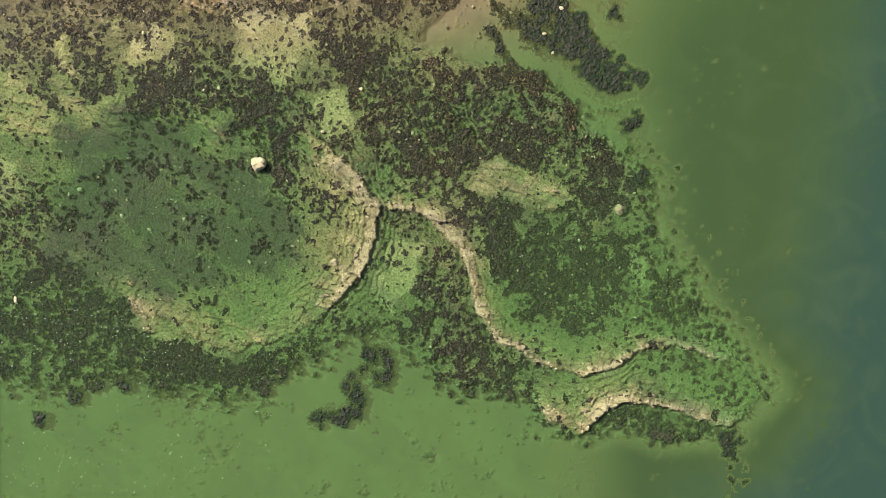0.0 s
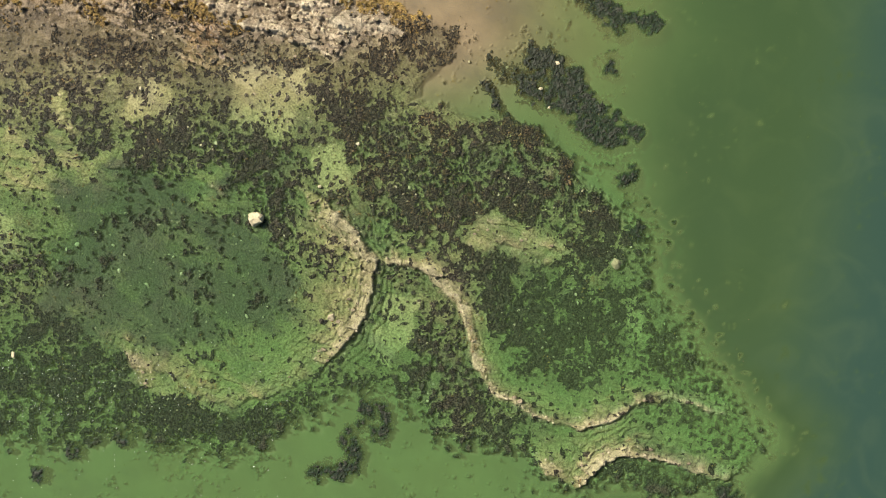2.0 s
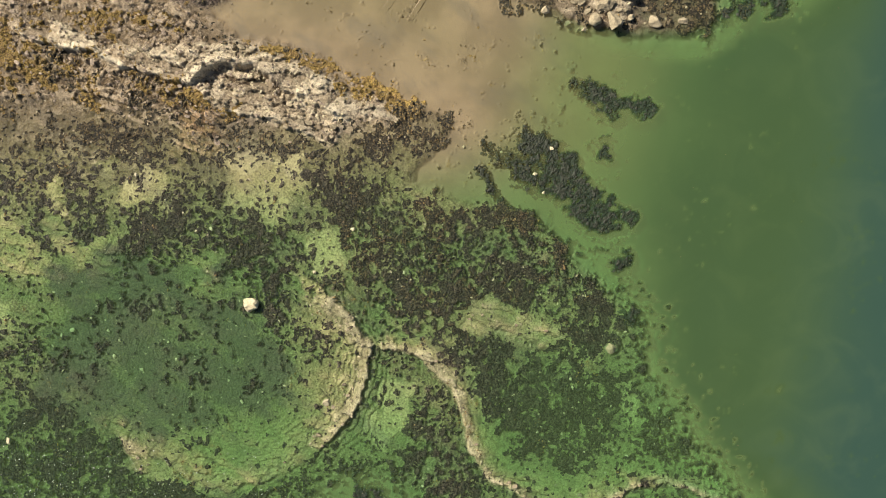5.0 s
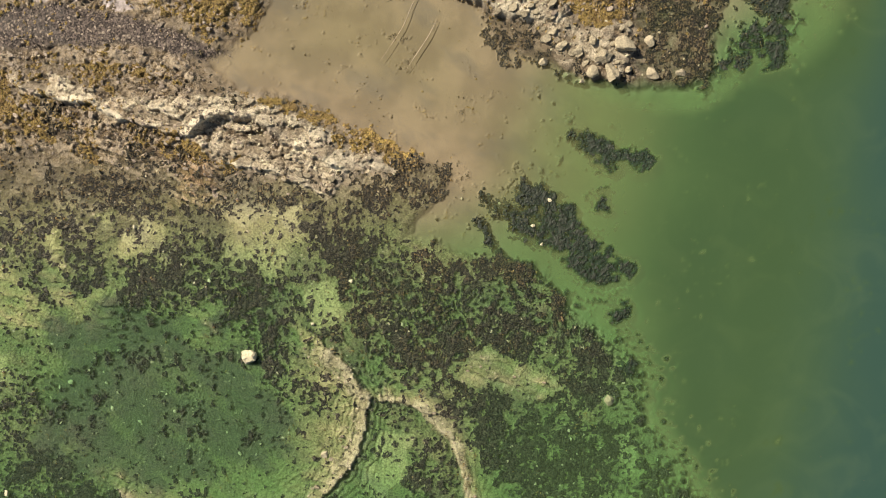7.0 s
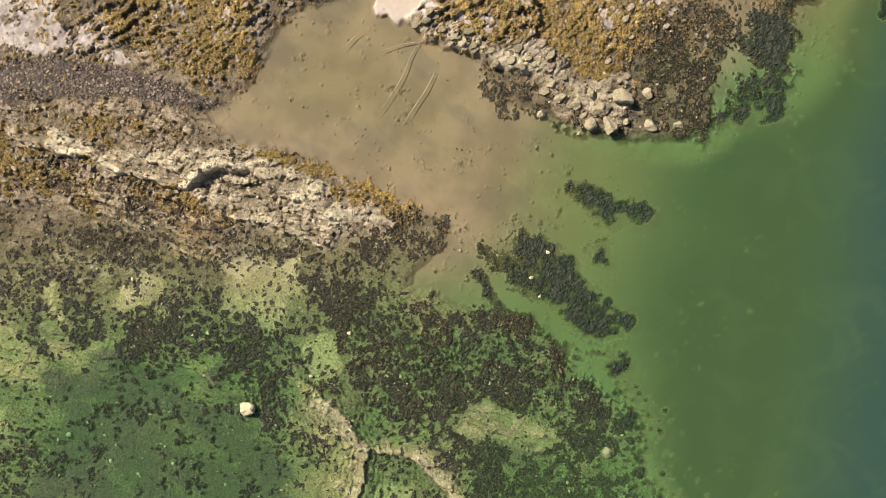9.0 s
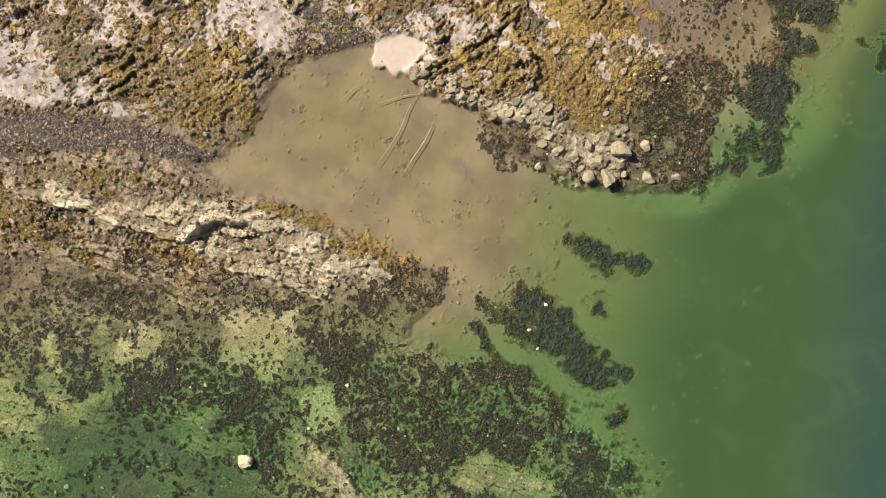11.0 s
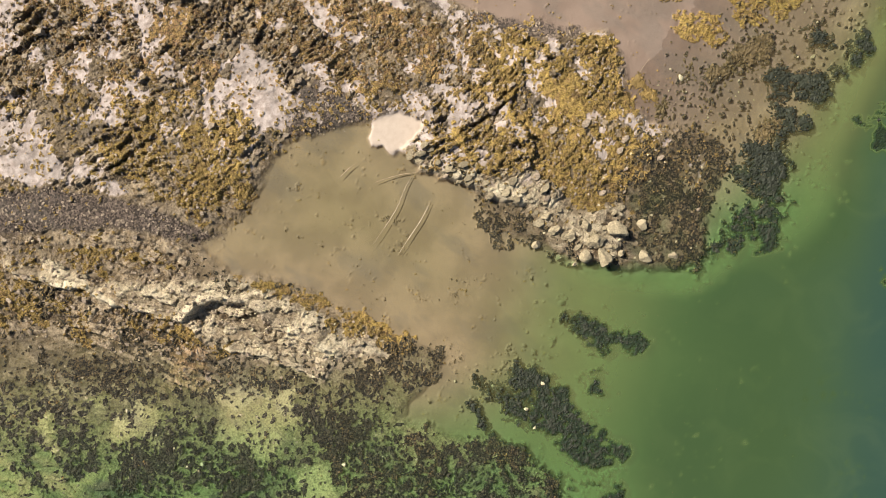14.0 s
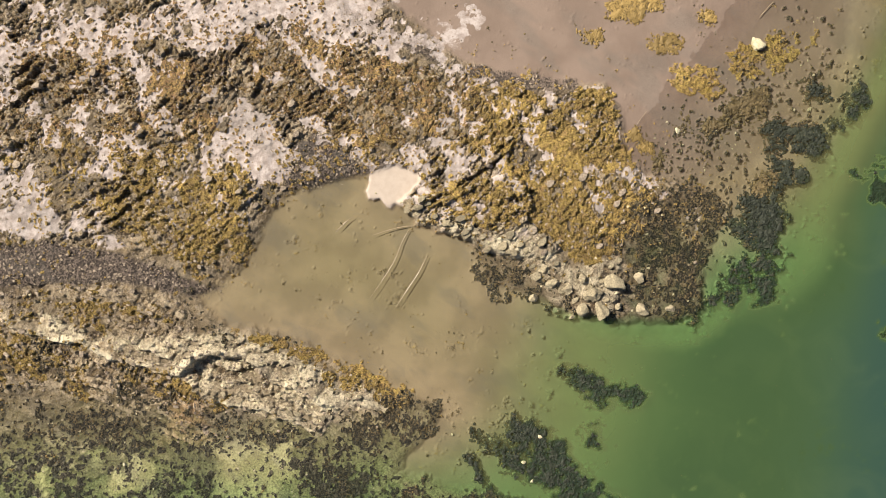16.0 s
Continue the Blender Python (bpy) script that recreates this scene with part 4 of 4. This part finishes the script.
TUFTS = clump_shapes(24, 6, 0.6, 5, 0.8)
rng = np.random.default_rng(7)
ruddy = smooth(21, 25, gy + 0.3 * gx * (gx > 0))
ruddy = np.maximum(ruddy, 0.75 * smooth(2, 8, gy) * smooth(-14, -6, gx) * smooth(17, 11, gx) * smooth(0.35, 0.6, fbm(gx, gy, 4.0, 114)))
x, y = spread(weed_here * (1 - ruddy), 330000, 101)
bed = scatter("seaweed_bed", x, y, rng.uniform(0.05, 0.135, len(x)), DARK_WEED, *TUFTS, 1)
tagged(bed, "dark brown seaweed tufts on the submerged reef", "seaweed", kind="stuff")
x, y = spread(weed_here * ruddy, 250000, 102)
bed = scatter("seaweed_bed", x, y, rng.uniform(0.05, 0.135, len(x)), BROWN_WEED, *TUFTS, 2)
tagged(bed, "brown wrack tufts on rock at the waterline", "seaweed", kind="stuff")
x, y = spread(gold_here * (1 - 0.7 * brown), 280000, 103)
bed = scatter("wrack_bed", x, y, rng.uniform(0.05, 0.12, len(x)), GOLD_WEED, *TUFTS, 3)
tagged(bed, "golden-brown wrack covering the exposed rock", "seaweed", kind="stuff")
x, y = spread(gold_here * brown, 150000, 107)
bed = scatter("wrack_bed", x, y, rng.uniform(0.05, 0.15, len(x)), BROWN_WEED, *TUFTS, 9)
tagged(bed, "brown wrack tufts over pale sand and rock", "seaweed", kind="stuff")
STONES = clump_shapes(16, 6, 0.3, 9, 0.8)
x, y = spread(np.clip(land * rubble * (0.3 + 0.5 * smooth(0.4, 0.6, fbm(gx, gy, 2.5, 121))) * (1 - 0.5 * salt) + 0.8 * shingle + 0.8 * gravel, 0, 1), 60000, 105)
bed = scatter("rubble", x, y, rng.uniform(0.05, 0.19, len(x)) ** 1.0, GREY_STONE, *STONES, 5)
tagged(bed, "loose grey-brown stones and shingle on the shore", "stones", kind="stuff")
x, y = spread(np.clip(0.5 * ridge + 0.6 * bare + 0.15 * face_rock + 0.05 * pool + 0.05 * on_reef * (1 - land), 0, 1), 36000, 106)
bed = scatter("rubble", x, y, rng.uniform(0.05, 0.17, len(x)), PALE_STONE, *STONES, 6)
tagged(bed, "pale broken rock chips along the bare ledges", "stones", kind="stuff")


# ---------------------------------------------------------------- weed patches on the sandy sea bed, each a thing of its own
def seaweed_patch(points, per_square, seed, label, material, sizes=(0.09, 0.26), soft=0.35, name="seaweed_patch"):
    """A clump of weed: a low uneven mat that fills an outline of the plan, with its frond tufts."""
    px, py = [q[0] for q in points], [q[1] for q in points]
    box = (min(px) - 0.6, max(px) + 0.6, min(py) - 0.6, max(py) + 0.6)
    mx, my = np.meshgrid(np.arange(box[0], box[1], 0.14), np.arange(box[2], box[3], 0.14))
    inside = at(zone(points, soft, 0.0, 1.4), mx, my) * smooth(0.92, 0.74, at(mottle, mx, my))
    full = inside[:-1, :-1] > 0.4
    # the largest connected piece only
    best, seen = [], set()
    for start in zip(*np.nonzero(full)):
        if start in seen:
            continue
        piece, todo = [], [start]
        seen.add(start)
        while todo:
            j, i = todo.pop()
            piece.append((j, i))
            for q in ((j + 1, i), (j - 1, i), (j, i + 1), (j, i - 1)):
                if q not in seen and 0 <= q[0] < full.shape[0] and 0 <= q[1] < full.shape[1] and full[q]:
                    seen.add(q)
                    todo.append(q)
        best = max(best, piece, key=len)
    bm = bmesh.new()
    made = {}

    def corner(j, i):
        if (j, i) not in made:
            x, y = mx[j, i] + 0.08 * math.sin(7 * my[j, i] + i), my[j, i] + 0.08 * math.sin(9 * mx[j, i] + j)
            made[j, i] = bm.verts.new((x, y, float(at(height, x, y)) + 0.02 + 0.16 * float(value_noise(np.array([x]), np.array([y]), 0.3, seed)[0]) * inside[j, i]))
        return made[j, i]

    for j, i in best:
        bm.faces.new((corner(j, i), corner(j, i + 1), corner(j + 1, i + 1), corner(j + 1, i)))
    mesh = bpy.data.meshes.new(name)
    bm.to_mesh(mesh)
    bm.free()
    mesh.materials.append(material)
    mat = tagged(new(name, mesh), label, "seaweed", "weed patches")
    tries = int((box[1] - box[0]) * (box[3] - box[2]) * per_square)
    x, y = spread(zone(points, soft + 0.4, 0.15, 1.3), tries, seed, box)
    pick = np.random.default_rng(seed + 1)
    fronds = scatter("fronds", x, y, pick.uniform(*sizes, len(x)), material, *TUFTS, seed, lift=0.03)
    fronds.parent = mat
    fronds["kind"] = "stuff"
    return mat


for k, (points, label) in enumerate(PATCHES):
    seaweed_patch(points, 34, 200 + 3 * k, label, BROWN_WEED if "olive" in label else PATCH_WEED)
for k, (points, label) in enumerate([
    ([(15.9, 63.0), (17.2, 63.4), (17.6, 62.7), (16.6, 62.2)], "golden weed tuft on wet sand"),
    ([(22.9, 62.0), (24.2, 62.6), (25.6, 62.1), (25.6, 61.5), (23.4, 61.6)], "golden weed strip on wet sand"),
    ([(18.9, 65.5), (19.7, 65.7), (20.0, 65.0), (19.2, 64.9)], "golden weed tuft on wet sand"),
    ([(20.6, 65.3), (21.3, 65.5), (21.7, 64.7), (21.0, 64.5)], "golden weed tuft on wet sand"),
    ([(27.9, 64.8), (28.8, 64.9), (28.9, 64.4), (28.1, 64.3)], "golden weed tuft on wet sand"),
    ([(20.2, 52.9), (21.0, 53.4), (21.6, 52.6), (20.5, 52.4)], "golden weed tuft on wet sand"),
    ([(21.5, 51.7), (22.6, 51.9), (22.7, 51.1), (21.8, 51.0)], "golden weed tuft on wet sand"),
    ([(20.0, 66.2), (22.9, 66.8), (23.7, 65.8), (21.7, 65.8)], "golden weed strip on wet sand"),
]):
    seaweed_patch(points, 40, 600 + 3 * k, label, GOLD_WEED, (0.08, 0.2), 0.2, "wrack_patch")


# ---------------------------------------------------------------- boulders
def boulder(x, y, size, material, label, seed, squash=0.6, sunk=0.3, name="boulder", cuts=3):
    """One weathered stone: a ball of facets pushed in and out, with a few flat broken sides."""
    bm = bmesh.new()
    bmesh.ops.create_icosphere(bm, subdivisions=cuts, radius=1.0)
    pick = random.Random(seed)
    sides = [(Vector((pick.uniform(-1, 1), pick.uniform(-1, 1), pick.uniform(-0.2, 1))).normalized(), pick.uniform(0.45, 0.8)) for _ in range(9)]
    shift = Vector((pick.uniform(-50, 50), pick.uniform(-50, 50), 0))
    ax, ay = pick.uniform(0.8, 1.2), pick.uniform(0.75, 1.1)
    for v in bm.verts:
        for way, cut in sides:
            over = v.co.dot(way) - cut
            if over > 0:
                v.co -= way * over
        v.co *= 1 + 0.30 * noise.noise(v.co * 1.4 + shift) + 0.10 * noise.noise(v.co * 4 + shift)
        v.co = Vector((v.co.x * ax, v.co.y * ay, v.co.z * squash)) * size
    mesh = bpy.data.meshes.new(name)
    bm.to_mesh(mesh)
    bm.free()
    mesh.materials.append(material)
    ob = new(name, mesh)
    base = float(at(height, x, y))
    ob.matrix_world = pose(x, y, base + size * squash * (0.75 - sunk), 0, 0, pick.uniform(0, 360))
    return tagged(ob, label, "rock")


boulder(-18.2, 8.0, 0.9, PALE_STONE, "large pale rounded boulder alone in the dark pool", 1, 0.75, 0.15)
for k, (x, y, size) in enumerate([(-10.7, -1.5, 0.42), (-41.8, -5.3, 0.36)]):
    boulder(x, y, size, PALE_STONE, "pale rounded boulder in the shallow pool", 10 + k, 0.7, 0.1)
boulder(17.2, 3.5, 0.75, FILM_STONE, "olive film-covered boulder at the reef edge", 15, 0.5, 0.2)
for k, (x, y, size) in enumerate([(15.8, 35.8, 0.85), (17.5, 35.5, 0.9), (16.8, 37.2, 0.85), (11.0, 36.9, 0.55), (18.9, 38.4, 0.95), (21.7, 35.7, 0.75), (24.4, 35.8, 0.5), (14.3, 37.9, 0.55), (14.8, 35.0, 0.5), (12.7, 38.3, 0.6), (21.4, 38.8, 0.6), (13.3, 35.7, 0.45), (19.2, 36.1, 0.45), (11.9, 39.6, 0.7), (15.8, 38.8, 0.6)]):
    tagged(boulder(x, y, size, HEAD_STONE, "pale angular boulder at the foot of the headland", 20 + k, 0.65, 0.15), group="headland boulders")
for k, (x, y, size) in enumerate([(38.8, 55.4, 0.32), (11.5, 23.3, 0.26), (9.9, 20.7, 0.26), (10.7, 18.9, 0.22), (33.5, 62.0, 0.75), (6.6, 23.0, 0.2), (2.9, 23.5, 0.2), (25.5, 53.4, 0.35)]):
    boulder(x, y, size, PALE_STONE, "small pale stone among seaweed", 50 + k, 0.6, 0.0)
for k, (x, y, size) in enumerate([(-35.6, 5.6, 0.3), (-32.1, 5.5, 0.22), (-31.5, 3.0, 0.26), (-28.8, 1.7, 0.25), (-19.0, -1.5, 0.22), (-26.2, 4.4, 0.2), (-11.8, 11.2, 0.2), (-29.2, 20.8, 0.25), (-22.0, 15.5, 0.25), (-8.0, 15.4, 0.3), (-3.0, 11.1, 0.2), (13.3, 0.6, 0.22), (10.0, -4.6, 0.2), (13.5, -0.2, 0.18), (-17.4, -1.6, 0.18), (-36.7, 5.1, 0.2), (-25.4, 2.7, 0.2)]):
    tagged(boulder(x, y, size, PALE_STONE, "small grey-green stone on the shallow reef", 70 + k, 0.6, 0.0, "stone", 2), group="reef stones")

# ---------------------------------------------------------------- broken slabs along the bare ledges and the headland
pick = random.Random(33)


def slab(x, y, a, b, h, turn, material, label, group):
    """A broken bedding slab: a flat many-sided block with a worn, uneven top."""
    bm = bmesh.new()
    sides = pick.randint(5, 7)
    low, top = [], []
    for k in range(sides):
        w = (k + pick.uniform(-0.25, 0.25)) * 2 * math.pi / sides
        q = pick.uniform(0.8, 1.1)
        low.append(bm.verts.new((a * q * math.cos(w), b * q * math.sin(w), -0.3)))
        top.append(bm.verts.new((a * q * 0.9 * math.cos(w), b * q * 0.9 * math.sin(w), h * pick.uniform(0.75, 1.1))))
    mid = bm.verts.new((0, 0, h * 1.08))
    for k in range(sides):
        m = (k + 1) % sides
        bm.faces.new((low[k], low[m], top[m], top[k]))
        bm.faces.new((top[k], top[m], mid))
    mesh = bpy.data.meshes.new("flat_rock")
    bm.to_mesh(mesh)
    bm.free()
    mesh.materials.append(material)
    ob = new("flat_rock", mesh)
    ob.matrix_world = pose(x, y, float(at(height, x, y)), pick.uniform(-8, 8), pick.uniform(-8, 8), turn)
    return tagged(ob, label, "rock", group)


def slabs(field, count, seed, turn, sizes, material, label, group):
    x, y = spread(field, 30000, seed)
    for k in range(min(count, len(x))):
        a = pick.uniform(*sizes)
        slab(x[k], y[k], a, a * pick.uniform(0.45, 0.8), pick.uniform(0.08, 0.28), turn + pick.uniform(-15, 15), material, label, group)


slabs(face_rock, 40, 401, 35, (0.25, 0.65), HEAD_STONE, "pale angular slab of broken headland rock", "headland slabs")
slabs(ridge, 30, 402, -22, (0.18, 0.5), HEAD_STONE, "pale bedding slab along the bare ridge", "ridge slabs")
slabs(bare, 40, 403, 0, (0.12, 0.3), HEAD_STONE, "pale broken slab on the ledge crest", "ledge slabs")
slabs(upper * rocky * (1 - salt), 60, 404, 38, (0.2, 0.6), GREY_STONE, "grey-brown tilted slab on the upper platform", "platform slabs")
slabs(land * rubble * smooth(44, 38, gy) * (1 - ridge), 50, 405, -30, (0.18, 0.45), GREY_STONE, "grey-brown broken slab on the lower platform", "platform slabs")

# ---------------------------------------------------------------- foam flecks and small floating specks
FLAKES = clump_shapes(8, 5, 0.3, 19, 0.25)
flecks = np.maximum(zone([(-45.5, -5.2), (-32.3, -6.0), (-26.8, -7.4), (-27.9, -11.2), (-35.0, -11.8), (-45.5, -11.2)], 1.5), 0.7 * zone([(-45.6, -19.0), (-35.1, -19.5), (-24.0, -19.5), (-24.6, -23.4), (-32.3, -24.5), (-45.6, -24.5)], 1.5))
flecks = np.maximum(flecks, 0.25 * zone([(-45.5, -3.5), (-15.7, -5.7), (-15.7, -25.6), (-45.6, -25.6)], 2.0))
x, y = spread(flecks, 13000, 501)
bed = scatter("foam_flecks", x, y, rng.uniform(0.02, 0.055, len(x)), FOAM, *FLAKES, 7, level=0.004)
tagged(bed, "white foam flecks drifting on the water", "foam", kind="stuff")
x, y = spread(np.clip(cove + 0.1, 0, 1) * (1 - on_reef) * (1 - spit) * (reef_d < -0.8), 1800, 502)
bed = scatter("weed_scraps", x, y, rng.uniform(0.02, 0.065, len(x)), BROWN_WEED, *TUFTS, 8, level=0.0)
tagged(bed, "brown weed scraps drifting over the sand", "seaweed", kind="stuff")


# ---------------------------------------------------------------- small swash ripples running over the sand of the cove
def ripple_material():
    n = Nodes("swash")
    n.put(n.bsdf.inputs["Base Color"], n.mix(n.noise(8.0), (0.27, 0.195, 0.115), (0.36, 0.27, 0.17)))
    n.put(n.bsdf.inputs["Roughness"], 0.35)
    return n.mat


SWASH = ripple_material()


def swash_ripple(points, width, label):
    """A low tapering crest of water that follows a line."""
    bm = bmesh.new()
    line = [Vector((*q, 0)) for q in points]
    path = []
    for k in range(len(line) - 1):
        a, b, c, d = line[max(k - 1, 0)], line[k], line[k + 1], line[min(k + 2, len(line) - 1)]
        for m in range(8):
            t = m / 8
            path.append(0.5 * (2 * b + (c - a) * t + (2 * a - 5 * b + 4 * c - d) * t * t + (3 * b - a - 3 * c + d) * t ** 3))
    path.append(line[-1])
    last = None
    for k, q in enumerate(path):
        way = (path[min(k + 1, len(path) - 1)] - path[max(k - 1, 0)]).normalized()
        across = Vector((-way.y, way.x, 0))
        w = width * (0.25 + 0.75 * math.sin(math.pi * (k + 0.5) / len(path))) * (0.7 + 0.6 * noise.noise(q * 2.0 + Vector((0, 0, 3.3))))
        row = [bm.verts.new(q + across * (w * e) + Vector((0, 0, h))) for e, h in ((-1.0, -0.01), (-0.2, 0.3 * w), (0.3, 0.55 * w), (1.0, -0.01))]
        if last:
            for i in range(3):
                bm.faces.new((last[i], last[i + 1], row[i + 1], row[i]))
        last = row
    mesh = bpy.data.meshes.new("swash_ripple")
    bm.to_mesh(mesh)
    bm.free()
    mesh.materials.append(SWASH)
    for f in mesh.polygons:
        f.use_smooth = True
    return tagged(new("swash_ripple", mesh), label, "ripple", "swash ripples")


for points in ([(-0.7, 44.1), (-2.3, 43.9), (-3.8, 43.5), (-5.0, 43.1)], [(-1.3, 43.7), (-2.0, 42.4), (-2.9, 40.3), (-5.1, 37.0)], [(0.5, 41.1), (-0.3, 39.5), (-1.3, 38.0), (-2.7, 35.9)], [(-6.8, 45.0), (-7.5, 44.5), (-8.5, 43.5)]):
    swash_ripple(points, 0.065, "thin crest of swash over wet cove sand")
for points in ([(21.3, 56.3), (20.6, 54.9), (20.2, 53.9)], [(22.7, 55.7), (21.6, 54.3), (20.9, 52.9)], [(35.3, 66.4), (34.4, 65.4), (33.8, 64.7)]):
    swash_ripple(points, 0.05, "thin crest of swash on the wet beach")
